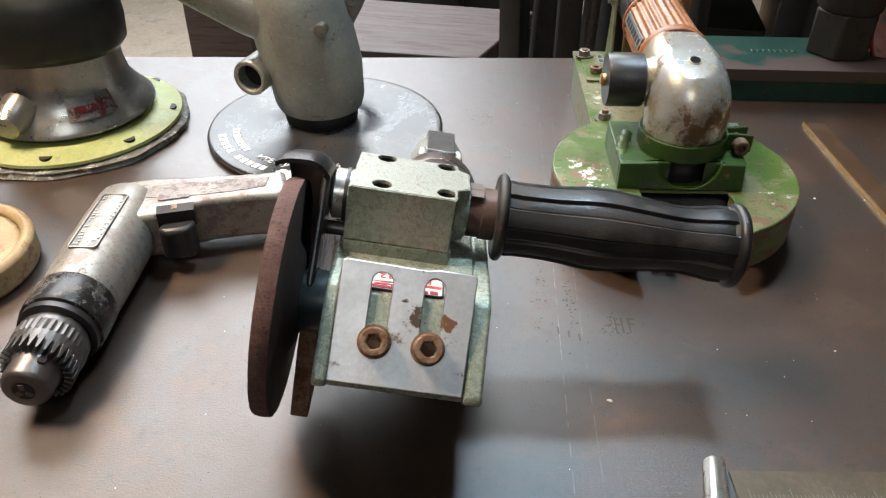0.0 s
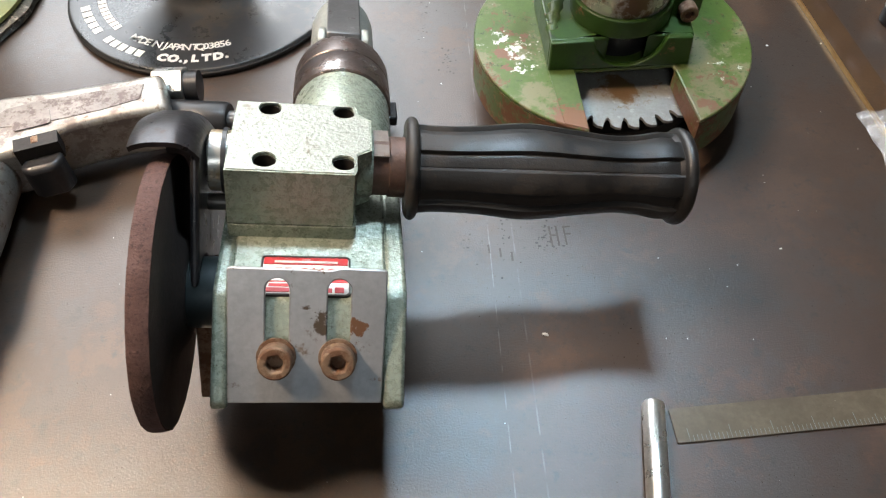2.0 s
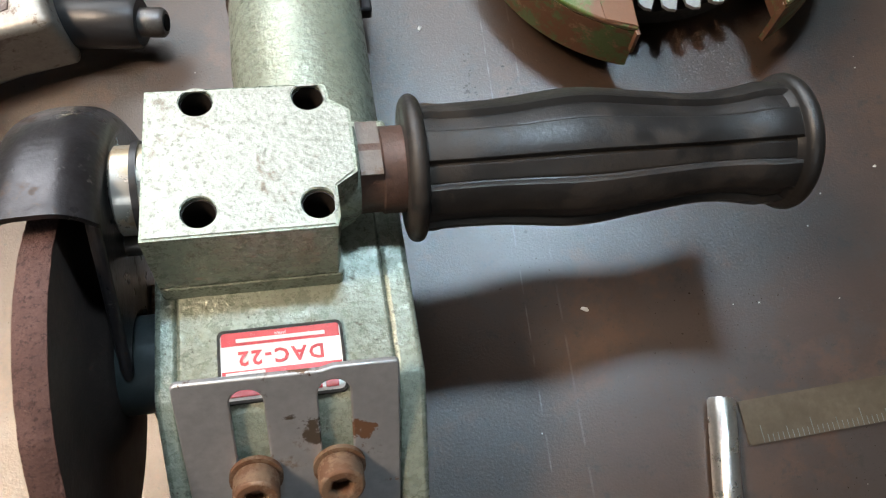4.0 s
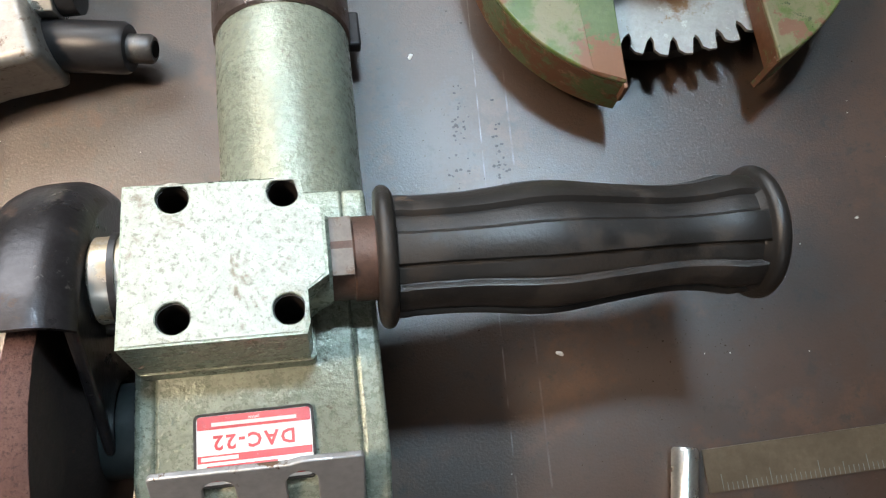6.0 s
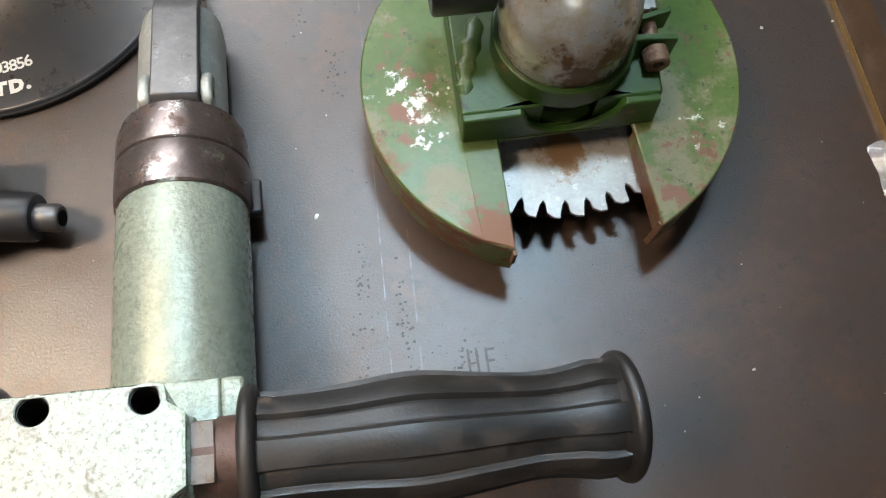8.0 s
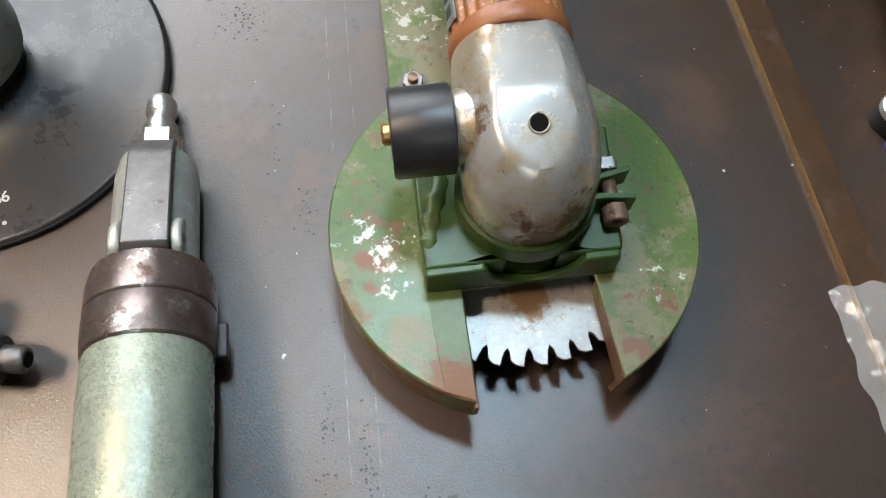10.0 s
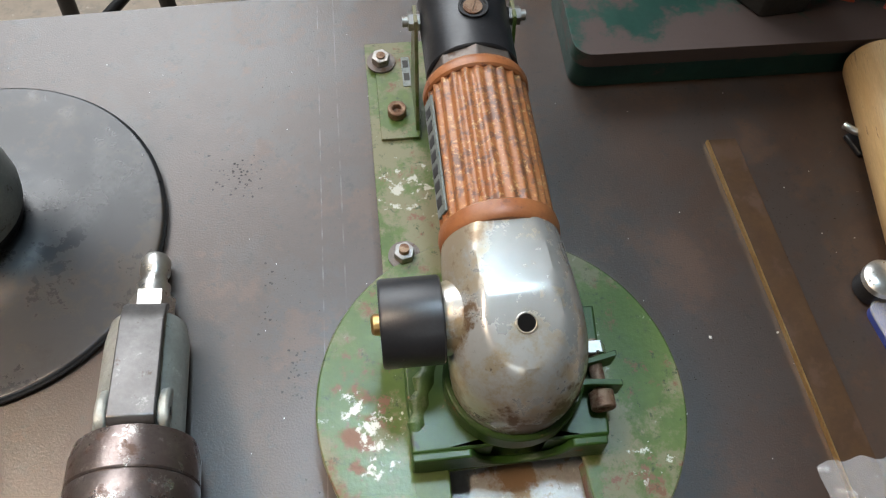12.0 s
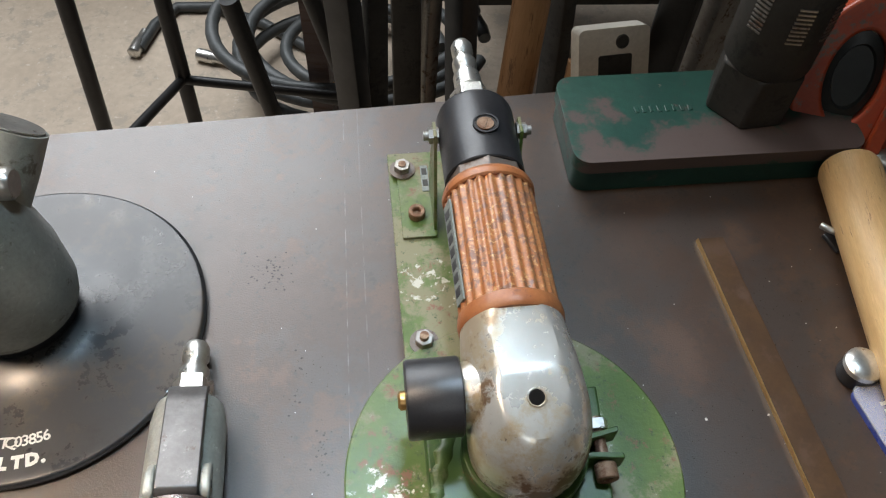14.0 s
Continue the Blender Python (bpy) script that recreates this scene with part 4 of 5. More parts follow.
    part("valve_rim", plate(circle(0.0015, 0.156, 0.0068, 24), [circle(0.0015, 0.156, 0.0058, 24)], 0.1210, 0.1232), M["black_metal"], slv)
    for s in (-1, 1):
        part("sleeve_bolt", move(hexnut(0.0046, 0.0055), pose(s * 0.0212, 0.168, 0.1030, 0, 90 * s)), M["dull_steel"], t)
        part("sleeve_bolt", rod((s * 0.026, 0.168, 0.1030), (s * 0.0295, 0.168, 0.1030), 0.0026), M["dull_steel"], t)
        tab = [(0.148, 0.042), (0.182, 0.042), (0.174, 0.1075), (0.163, 0.1075)]
        part("sleeve_bracket", prism_yz(tab, s * 0.0234 - 0.0009, s * 0.0234 + 0.0009), M["green_paint"], t, bevel=0.0003)
    part("reducer_nut", move(hexnut(0.0118, 0.016), pose(0, 0.1838, 0.1010, -90)), M["bright_steel"], t, "bright hexagon reducer", bevel=0.0006)
    part("air_plug", lathe([(0.0075, 0.199), (0.0072, 0.203), (0.0080, 0.2035), (0.0080, 0.214), (0.0060, 0.2150), (0.0058, 0.2195), (0.0072, 0.2215), (0.0072, 0.226), (0.0052, 0.2275), (0.0050, 0.2315), (0.0064, 0.2335), (0.0064, 0.2400), (0.0050, 0.2430)], axis="y", at=(0, 0, 0.1010), n=28), M["bright_steel"], t, "bright steel air plug")
    # arm behind the guard
    part("arm", plate(rounded(-0.0480, 0.0320, 0.040, 0.2120, 0.001, 3), (), 0.0385, 0.0418), M["green_paint"], t, "long chipped green arm plate", bevel=0.0006)
    part("arm_rail", box(-0.0460, -0.0425, 0.050, 0.2110, 0.0, 0.0385), M["green_paint"], t, bevel=0.0006)
    part("arm_rail", box(0.0265, 0.0300, 0.050, 0.2110, 0.0, 0.0385), M["green_paint"], t, bevel=0.0006)
    part("foot_tab", plate(rounded(-0.0430, -0.0225, 0.1440, 0.2020, 0.001, 3), (), 0.0418, 0.0438), M["green_paint"], t, bevel=0.0005)
    for x, y in ((-0.0370, 0.0755), (-0.0395, 0.1960)):
        part("washer", move(plate(circle(0, 0, 0.0078, 28), [circle(0, 0, 0.003, 12)], 0, 0.0010), pose(x, y, 0.0419 if y < 0.1 else 0.0439)), M["worn_nut"], t)
        nut = part("nut", move(hexnut(0.0052, 0.0045), pose(x, y, 0.0429 if y < 0.1 else 0.0449, 0, 0, 14)), M["dull_steel"], t, bevel=0.0004)
        part("stud_end", lathe([(0.0026, 0.046), (0.0024, 0.0502)], at=(x, y, 0), n=16), M["rusty_bolt"], nut)
    socket_screw("socket_screw", t, pose(-0.0335, 0.1600, 0.0438), 0.0050, 0.0052, M["rusty_bolt"], "rusty hexagon socket screw")
    sm = part("stamped_label", plate(rounded(-0.0285, -0.0240, 0.178, 0.1985, 0.0006, 3), (), 0.0439, 0.0443), M["label_grey"], t)
    for k in range(2):
        part("print_bar", box(-0.0278, -0.0247, 0.182 + k * 0.009, 0.187 + k * 0.009, 0.0443, 0.0445), M["dark_iron"], sm)


build_saw()


# ---- pistol air drill lying on its side ----
DRILL = pose(-0.2005, 0.262, 0.0, 0, 0, 4.7)


def build_drill():
    t = thing("air_drill", DRILL, "worn silver pistol air drill with toothed chuck lying on its side", "drill")
    zc = 0.0235
    ax = dict(axis="y", at=(0, 0, zc))
    body = lathe([(0.0215, 0.068), (0.0225, 0.072), (0.0235, 0.100), (0.0238, 0.140), (0.0232, 0.162), (0.0215, 0.1655)], n=48, **ax)
    part("barrel", body, M["drill_alloy"], t)
    part("front_ring", lathe([(0.0195, 0.044), (0.0228, 0.0455), (0.0232, 0.0475), (0.0232, 0.0670), (0.0225, 0.0685)], n=48, **ax), M["worn_black"], t, "black front ring worn to bright steel")
    part("front_ring", lathe([(0.0190, 0.040), (0.0215, 0.0405), (0.0215, 0.0445)], n=48, **ax), M["black_metal"], t)
    ch = part("chuck", lathe([(0.0102, -0.0010), (0.0118, -0.0002), (0.0126, 0.0014), (0.0134, 0.0130), (0.0148, 0.0160), (0.0185, 0.019), (0.0190, 0.0255), (0.0191, 0.0258), (0.0191, 0.0330), (0.0190, 0.0333), (0.0190, 0.037), (0.0165, 0.041)], n=144, shape=lambda a, h, r: r + 0.0004 * math.sin(36 * a) * (0.0256 < h < 0.0332), **ax), M["lever_steel"], t, "toothed keyed drill chuck")
    for k in range(30):
        a = 2 * math.pi * k / 30
        tooth = prism_yz([(0.0118, -0.0005), (0.0118, 0.0005), (0.0205, 0.0014), (0.0205, -0.0014)], 0.0146, 0.0193)
        part("tooth", move(tooth, Matrix.Translation((0, 0, zc)) @ pose(0, 0, 0, 0, math.degrees(a))), M["lever_steel"], ch, bevel=0.0003)
    for k in range(2):
        part("key_hole", lathe([(0.0021, 0.0), (0.0021, 0.0146)], at=(0, 0, 0), n=12), M["dark_hole"], ch).matrix_local = pose(0, 0.0095, zc, 0, 35 - 80 * k)
    part("bore", lathe([(0.0058, -0.0014), (0.0058, 0.004)], n=20, **ax), M["dark_hole"], ch)
    for k in range(3):
        part("jaw", move(box(0.0012, 0.0048, -0.0020, 0.004, -0.0013, 0.0013), Matrix.Translation((0, 0, zc)) @ pose(0, 0, 0, 0, 120 * k + 30)), M["lever_steel"], ch)
    # handle, laid over to +x and a little back
    hm = DRILL.inverted() @ pose(-0.2035, 0.416, 0, 0, 0, 20)
    em = DRILL.inverted() @ pose(-0.1175, 0.4475, 0.0175, 0, 0, -5)
    nm = DRILL.inverted() @ pose(-0.126, 0.4665, 0.024, 0, 0, 3)
    hb = plate([(-0.012, -0.0225), (0.026, -0.0235), (0.030, -0.016), (0.045, -0.0135), (0.070, -0.0145), (0.096, -0.0185), (0.097, 0.0135), (0.070, 0.0160), (0.040, 0.0190), (0.010, 0.0245), (-0.015, 0.0230)], (), 0.0075, 0.0410)
    part("handle", move(hb, hm), M["drill_alloy"], t, bevel=0.0075, segs=4, smooth=60)
    inl = plate([(0.006, -0.002), (0.014, -0.0035), (0.030, -0.0065), (0.060, -0.0075), (0.082, -0.0060), (0.086, 0.0060), (0.060, 0.0090), (0.028, 0.0125), (0.010, 0.0125), (0.004, 0.0060)], (), 0.0405, 0.0414)
    part("handle_inlay", move(inl, hm), M["drill_inlay"], t, bevel=0.0004)
    part("maker_panel", move(plate(rounded(0.0135, 0.0335, -0.0085, 0.0045, 0.002), (), 0.0414, 0.0419), hm), M["drill_inlay"], t)
    pn = part("name_panel", move(plate(rounded(-0.0085, 0.0085, 0.090, 0.148, 0.002), [rounded(-0.0078, 0.0078, 0.0907, 0.1473, 0.0016)], 0.0458, 0.0474), pose(0, 0, 0)), M["drill_alloy"], t)
    part("name_field", plate(rounded(-0.0079, 0.0079, 0.0906, 0.1474, 0.0016), (), 0.0440, 0.0466), M["lever_steel"], t)
    rb = 0.0466
    lettering("lettering", "MADE IN JAPAN", 0.0062, M["label_white"], pn, pose(0.0050, 0.119, rb, 0, 0, 90), 0.0004, 1.0, 0.0001)
    for x in (-0.0050, 0.0002):
        for k in range(9):
            y = 0.0935 + 0.0060 * k
            part("name_bar", box(x - 0.0016, x + 0.0016, y, y + 0.0011, rb, rb + 0.0005), M["drill_alloy"], pn)
            part("name_bar", box(x - 0.0016 if k % 3 else x + 0.0008, x + 0.0016, y + 0.0024, y + 0.0036, rb, rb + 0.0005), M["drill_alloy"], pn)
    tr = plate([(0.015, -0.0225), (0.034, -0.020), (0.036, -0.028), (0.031, -0.0345), (0.018, -0.0345), (0.012, -0.030)], (), 0.011, 0.034)
    part("trigger", move(tr, hm), M["black_metal"], t, "black trigger", bevel=0.003, segs=3)
    # Solid dark block; its colour gives the slot's shade.
    part("trigger_slot", move(box(0.013, 0.036, -0.0245, -0.0150, 0.0300, 0.0416), hm), M["dark_hole"], t)
    part("trigger_button", move(lathe([(0.0048, 0.0), (0.0048, 0.005)], axis="-y", at=(0.024, -0.0160, 0.0372), n=20), hm), M["rusty_bolt"], t)
    mf = part("exhaust", move(lathe([(0.0105, 0.0), (0.0112, 0.001), (0.0112, 0.036), (0.0100, 0.038)], axis="x", at=(0, 0, 0), n=32), em), M["black_metal"], t, "black exhaust silencer")
    part("exhaust_pin", move(lathe([(0.0062, 0.036), (0.0064, 0.047), (0.0052, 0.0485)], axis="x", at=(0, 0, 0), n=24), em), M["lever_steel"], mf)
    # Black disc on the pin's end paints the hole's shade.
    part("exhaust_hole", move(lathe([(0.0036, 0.047), (0.0036, 0.0490)], axis="x", at=(0, 0, 0), n=18), em), M["hole_black"], mf)
    part("hose_nut", move(hexnut(0.0125, 0.018), nm @ pose(0, 0, 0, 0, 90)), M["bright_steel"], t, "bright hexagon hose nut", bevel=0.0006)
    part("hose_stub", move(lathe([(0.0095, 0.017), (0.0095, 0.026)], axis="x", at=(0, 0, 0), n=24), nm), M["black_metal"], t)
    return t


drill = build_drill()


# ---- disc sander on its glossy pad ----
def pad_text(body, size, parent, r, mid, z, step, bold=0.0):
    """Letters set round the pad, read from the rim."""
    wide = [0.45 if ch in ".,I" else 0.6 if ch == " " else 1.0 for ch in body]
    run = -sum(wide) / 2
    for ch, w in zip(body, wide):
        a = radians(mid + (run + w / 2) * step)
        run += w
        if ch != " ":
            lettering("letter", ch, size, M["white_print"], parent, Matrix.Translation((0, 0, z)) @ pose(r * math.cos(a), r * math.sin(a), 0, 0, 0, math.degrees(a) + 90), 0.00008, 1.0, bold)


def build_disc_sander():
    t = thing("disc_sander", pose(-0.1215, 0.6005, 0), "grey cast air disc sander on a glossy dark pad", "sander")
    pad = part("backing_pad", lathe([(0.097, 0.0035), (0.0985, 0.0050), (0.0980, 0.0060), (0.0968, 0.0062), (0.094, 0.00625), (0.060, 0.0064), (0.0565, 0.0065), (0.050, 0.0068), (0.044, 0.0076), (0.038, 0.0090), (0.032, 0.0110)], n=120), M["pad_rubber"], t, "glossy dark backing pad with white print", smooth=60)
    part("pad_edge", lathe([(0.094, 0.0), (0.0990, 0.0012), (0.0994, 0.0038), (0.0980, 0.0050)], n=120), M["pad_edge"], pad)
    pad_text("MADE IN JAPAN TQ03856", 0.0088, pad, 0.0752, -95.8, 0.0065, 2.75, 0.0001)
    pad_text("CO.,LTD.", 0.0092, pad, 0.0867, -87.5, 0.0064, 5.0, 0.0006)
    for k in range(11):
        if k == 5:
            continue
        a = radians(-158 + 4.6 * k)
        part("maker_bar", move(box(-0.0026, 0.0026, -0.0031, 0.0031, 0.0, 0.0002), Matrix.Translation((0, 0, 0.00635)) @ pose(0.0867 * math.cos(a), 0.0867 * math.sin(a), 0, 0, 0, math.degrees(a) + 90)), M["white_print"], pad)
    for k in range(9):
        a = radians(-164 + 3.6 * k)
        part("print_bar", move(box(-0.0018, 0.0018, -0.0028, 0.0028, 0.0, 0.0002), Matrix.Translation((0, 0, 0.00645)) @ pose(0.0752 * math.cos(a), 0.0752 * math.sin(a), 0, 0, 0, math.degrees(a) + 90)), M["white_print"], pad)
    part("spindle_flange", lathe([(0.029, 0.0100), (0.0305, 0.0120), (0.0310, 0.0225), (0.027, 0.0240)], at=(-0.004, 0.004, 0), n=40), M["black_metal"], t)
    pts = [(-0.004, 0.004, 0.0235), (-0.004, 0.004, 0.030), (-0.006, 0.004, 0.055), (-0.012, 0.004, 0.082), (-0.018, 0.004, 0.108), (-0.024, 0.003, 0.128), (-0.028, 0.002, 0.138)]
    part("gear_head", sweep(pts, [0.0350, 0.0372, 0.0392, 0.0400, 0.0385, 0.0340, 0.024], 48), M["grey_casting"], t, smooth=60)
    part("handle", sweep([(-0.020, 0.0, 0.100), (-0.055, -0.004, 0.110), (-0.095, -0.008, 0.130), (-0.150, -0.012, 0.158), (-0.200, -0.015, 0.182)], [0.030, 0.024, 0.021, 0.021, 0.021], 36), M["grey_casting"], t, "grey cast handle", smooth=60)
    part("name_strip", move(box(-0.030, 0.030, -0.0005, 0.0005, -0.005, 0.005), pose(-0.100, -0.0295, 0.137, 0, -27, 2)), M["sander_alloy"], t)
    bossm = pose(-0.0480, -0.010, 0.0560, 0, 8, -14)
    bs = part("side_port", move(plate(circle(0, 0, 0.0145, 32), [circle(0, 0, 0.0105, 28)], 0, 0.030), bossm @ pose(0, -0.018, 0, -90)), M["grey_casting"], t, bevel=0.0012)
    # Dark plug paints the shade inside the port.
    part("port_wall", move(lathe([(0.0106, 0.0), (0.0106, 0.018)], axis="y", at=(0, -0.006, 0), n=28), bossm), M["dark_hole"], bs)
    part("port_web", sweep([(-0.040, 0.0, 0.060), (-0.020, 0.0, 0.066)], [0.0140, 0.0160], 24), M["grey_casting"], t)
    part("inlet_tube", sweep([(0.000, 0.018, 0.084), (0.012, 0.036, 0.104), (0.020, 0.049, 0.119)], [0.0205, 0.0195, 0.0185], 32), M["grey_casting"], t, "pale green inlet tube")
    part("inlet_end", lathe([(0.0165, 0), (0.0165, 0.0008)], n=28), M["sander_alloy"], t).matrix_local = look((0.0202, 0.0494, 0.1194), (0.0122, 0.0364, 0.1044))
    part("plug_screw", lathe([(0.0050, 0.0), (0.0050, 0.009), (0.0035, 0.0095)], axis="-y", at=(0.0105, -0.026, 0.1000), n=20), M["dull_steel"], t)
    part("plug_screw", lathe([(0.0085, 0.0), (0.0085, 0.016), (0.0070, 0.018)], axis="x", at=(0.0100, 0.016, 0.1120), n=24), M["sander_alloy"], t)


build_disc_sander()


# ---- palm orbital sander with a lime disc ----
def ragged(a, h, r):
    return r + 0.0048 * noise.noise(Vector((math.cos(a) * 3.2, math.sin(a) * 3.2, 1.7 + h * 90))) + 0.0009 * noise.noise(Vector((math.cos(a) * 11, math.sin(a) * 11, h * 90)))


def build_orbital():
    t = thing("orbital_sander", pose(-0.3370, 0.585, 0), "silver orbital sander with black cover and lime sanding disc", "sander")
    part("felt_pad", lathe([(0.090, 0.0), (0.0935, 0.001), (0.0925, 0.0035), (0.0935, 0.0055), (0.089, 0.0070)], n=140, shape=ragged), M["felt"], t, "ragged grey felt pad")
    dsc = part("sanding_disc", lathe([(0.086, 0.0062), (0.0895, 0.0085), (0.0890, 0.0110), (0.0800, 0.0150), (0.070, 0.0160)], n=96), M["lime"], t, "lime green sanding pad")
    for k in range(8):
        a = radians(45 * k + 12)
        part("dust_hole", lathe([(0.0052, 0.010), (0.0052, 0.0146)], at=(0.0805 * math.cos(a), 0.0805 * math.sin(a), 0), n=16), M["dark_hole"], dsc)
    part("base_bell", lathe([(0.058, 0.0160), (0.0660, 0.0190), (0.0690, 0.0215), (0.0680, 0.0250), (0.0600, 0.0330), (0.0530, 0.0430), (0.0500, 0.056), (0.0490, 0.074), (0.0470, 0.090)], n=72), M["sander_alloy"], t, "silver bell-shaped base", smooth=50)
    part("side_ear", sweep([(-0.010, -0.050, 0.040), (-0.012, -0.066, 0.036), (-0.012, -0.074, 0.034)], [0.015, 0.013, 0.010], 24), M["sander_alloy"], t)
    lab = []
    for r, z in ((0.0640, 0.0320), (0.0540, 0.0480)):
        lab.append([Vector((r * math.cos(radians(a)), r * math.sin(radians(a)), z)) for a in range(-62, -23, 3)])
    bm = bmesh.new()
    rows = [[bm.verts.new(v) for v in row] for row in lab]
    for k in range(len(rows[0]) - 1):
        bm.faces.new((rows[0][k], rows[0][k + 1], rows[1][k + 1], rows[1][k]))
    bmesh.ops.solidify(bm, geom=list(bm.faces), thickness=0.0004)
    sl = part("sticker", bm, M["label_worn"], t, "worn grey and red sticker")
    bm = bmesh.new()
    rows = [[bm.verts.new((r * math.cos(radians(a)), r * math.sin(radians(a)), z)) for a in range(-57, -38, 3)] for r, z in ((0.0618, 0.0370), (0.0586, 0.0420))]
    for k in range(len(rows[0]) - 1):
        bm.faces.new((rows[0][k], rows[0][k + 1], rows[1][k + 1], rows[1][k]))
    bmesh.ops.solidify(bm, geom=list(bm.faces), thickness=0.0004)
    part("red_print", bm, M["faded_red"], sl)
    part("cover", lathe([(0.0470, 0.0720), (0.0530, 0.0735), (0.0575, 0.0790), (0.0590, 0.0950), (0.0575, 0.1150), (0.0500, 0.1300), (0.0300, 0.1390)], n=56, shape=lambda a, h, r: r * (1 + 0.05 * math.cos(3 * a + 0.5))), M["black_cover"], t, "black rubber palm cover", smooth=60)
    part("exhaust_tube", sweep([(-0.02, 0.03, 0.05), (-0.05, 0.07, 0.055), (-0.08, 0.10, 0.055)], 0.016, 24), M["black_cover"], t)


build_orbital()

# ---- small loose things on the table ----
ringp = add(plate(circle(0, 0, 0.0555, 64), [circle(0, 0, 0.0470, 56)], 0, 0.021), plate(circle(0, 0, 0.0475, 56), [circle(0, 0, 0.030, 48)], 0.0005, 0.0165))
single("ring", ringp, M["tan_ring"], pose(-0.3225, 0.378, 0.0), "tan turned ring lying on the steel table", "ring", bevel=0.0035)
pin = lathe([(0.0044, 0.0), (0.0053, 0.0012), (0.0053, 0.0750), (0.0045, 0.0762)], axis="y", at=(0, 0, 0.0053), n=28)
single("steel_pin", pin, M["bright_steel"], pose(0.1355, 0.1905, 0, 0, 0, -6.5), "bright round steel pin beside the rule", "pin")


def build_rule():
    t = thing("steel_rule", pose(0.1535, 0.2475, 0.0, 0, 0, 5.2), "tarnished brown steel rule with scratched graduations", "ruler")
    part("blade", plate(rounded(0, 0.160, 0, 0.0172, 0.0004, 2), (), 0.0, 0.0012), M["ruler"], t)
    bm = bmesh.new()
    for k in range(75):
        h = 0.0068 if k % 10 == 0 else 0.005 if k % 5 == 0 else 0.0033
        add(bm, box(0.006 + k * 0.002 - 0.00012, 0.006 + k * 0.002 + 0.00012, 0.0002, h, 0.0012, 0.00126))
    tagged(part("graduation", bm, M["label_grey"], t), kind="stuff")


build_rule()


def build_strip():
    t = thing("brass_strip", pose(0.2893, 0.6525, 0, 0, 0, 0), "tarnished brown brass strip with its lit edge in brighter brass", "strip")
    part("blade", plate([(0.0006, 0), (0.0172, 0.001), (0.0500, -0.2395), (0.0316, -0.2400)], (), 0.0, 0.0030), M["brass"], t)
    # Brighter brass puts the light on the strip's side face into its colour.
    part("lit_edge", plate([(-0.0004, 0), (0.0006, 0), (0.0316, -0.2400), (0.0306, -0.2400)], (), 0.0002, 0.0033), M["brass_edge"], t)


build_strip()


def build_chips():
    rng = random.Random(4)
    known = ((0.0972, 0.3065, 0.0021), (0.2655, 0.5286, 0.0013), (0.2303, 0.3588, 0.0012), (0.0399, 0.4425, 0.0020), (0.302, 0.53, 0.0012))
    for x, y, r in known:
        bm = bmesh.new()
        bmesh.ops.create_icosphere(bm, subdivisions=1, radius=r)
        for v in bm.verts:
            v.co = Vector((v.co.x * rng.uniform(0.6, 1.2), v.co.y * rng.uniform(0.35, 0.8), v.co.z * 0.35))
        single("metal_chip", bm, M["chip"], pose(x, y, 0.0004, 0, 0, rng.uniform(0, 180)), "small pale metal chip on the table", "chip", "chips on the table", smooth=10)
    bm = bmesh.new()
    for _ in range(260):
        x, y = rng.uniform(-0.4, 0.5), rng.uniform(0.15, 0.75)
        r = rng.uniform(0.00012, 0.00042)
        c = bmesh.ops.create_icosphere(bm, subdivisions=1, radius=r)
        bmesh.ops.translate(bm, verts=c["verts"], vec=(x, y, r * 0.5))
    pits = bmesh.new()
    for cx, cy, sx, sy, n in ((0.060, 0.400, 0.004, 0.030, 46), (0.078, 0.385, 0.004, 0.030, 36), (0.104, 0.368, 0.008, 0.010, 40), (0.050, 0.520, 0.008, 0.012, 26), (0.012, 0.636, 0.014, 0.012, 60), (0.035, 0.56, 0.006, 0.02, 14)):
        for _ in range(n):
            x, y, r = rng.gauss(cx, sx * 0.6), rng.gauss(cy, sy * 0.6), rng.uniform(0.00025, 0.0010)
            pits.faces.new([pits.verts.new((x + r * rng.uniform(0.5, 1.2) * math.cos(a), y + r * rng.uniform(0.4, 1.0) * math.sin(a), 0.00012)) for a in [2 * math.pi * q / 7 for q in range(7)]])
    single("rust_pits", pits, M["pit"], Matrix(), "clusters of dark rust pits in the steel", "rust", kind="stuff")
    single("swarf", bm, M["chip"], Matrix(), "fine scattered dust and swarf", "swarf", kind="stuff")


build_chips()


def build_marks():
    t = thing("paint_mark", pose(0.1105, 0.3695, 0, 0, 0, 4), "faded red-brown marking strokes on the steel table", "marking")
    for x, y, w, h in ((-0.0050, 0.0, 0.0012, 0.0140), (-0.0012, 0.0, 0.0012, 0.0140), (-0.0031, 0.0005, 0.0026, 0.0012), (0.0030, 0.0, 0.0012, 0.0135), (0.0052, 0.0058, 0.0034, 0.0012), (0.0050, 0.0008, 0.0030, 0.0012)):
        part("stroke", box(x - w / 2, x + w / 2, y - h / 2, y + h / 2, 0.0, 0.00015), M["mark"], t)
    for k in range(3):
        part("stroke", move(box(-0.0006, 0.0006, -0.003, 0.003, 0.0, 0.00015), pose(-0.028 - 0.006 * k, -0.012 + 0.003 * k, 0)), M["mark"], t)


build_marks()


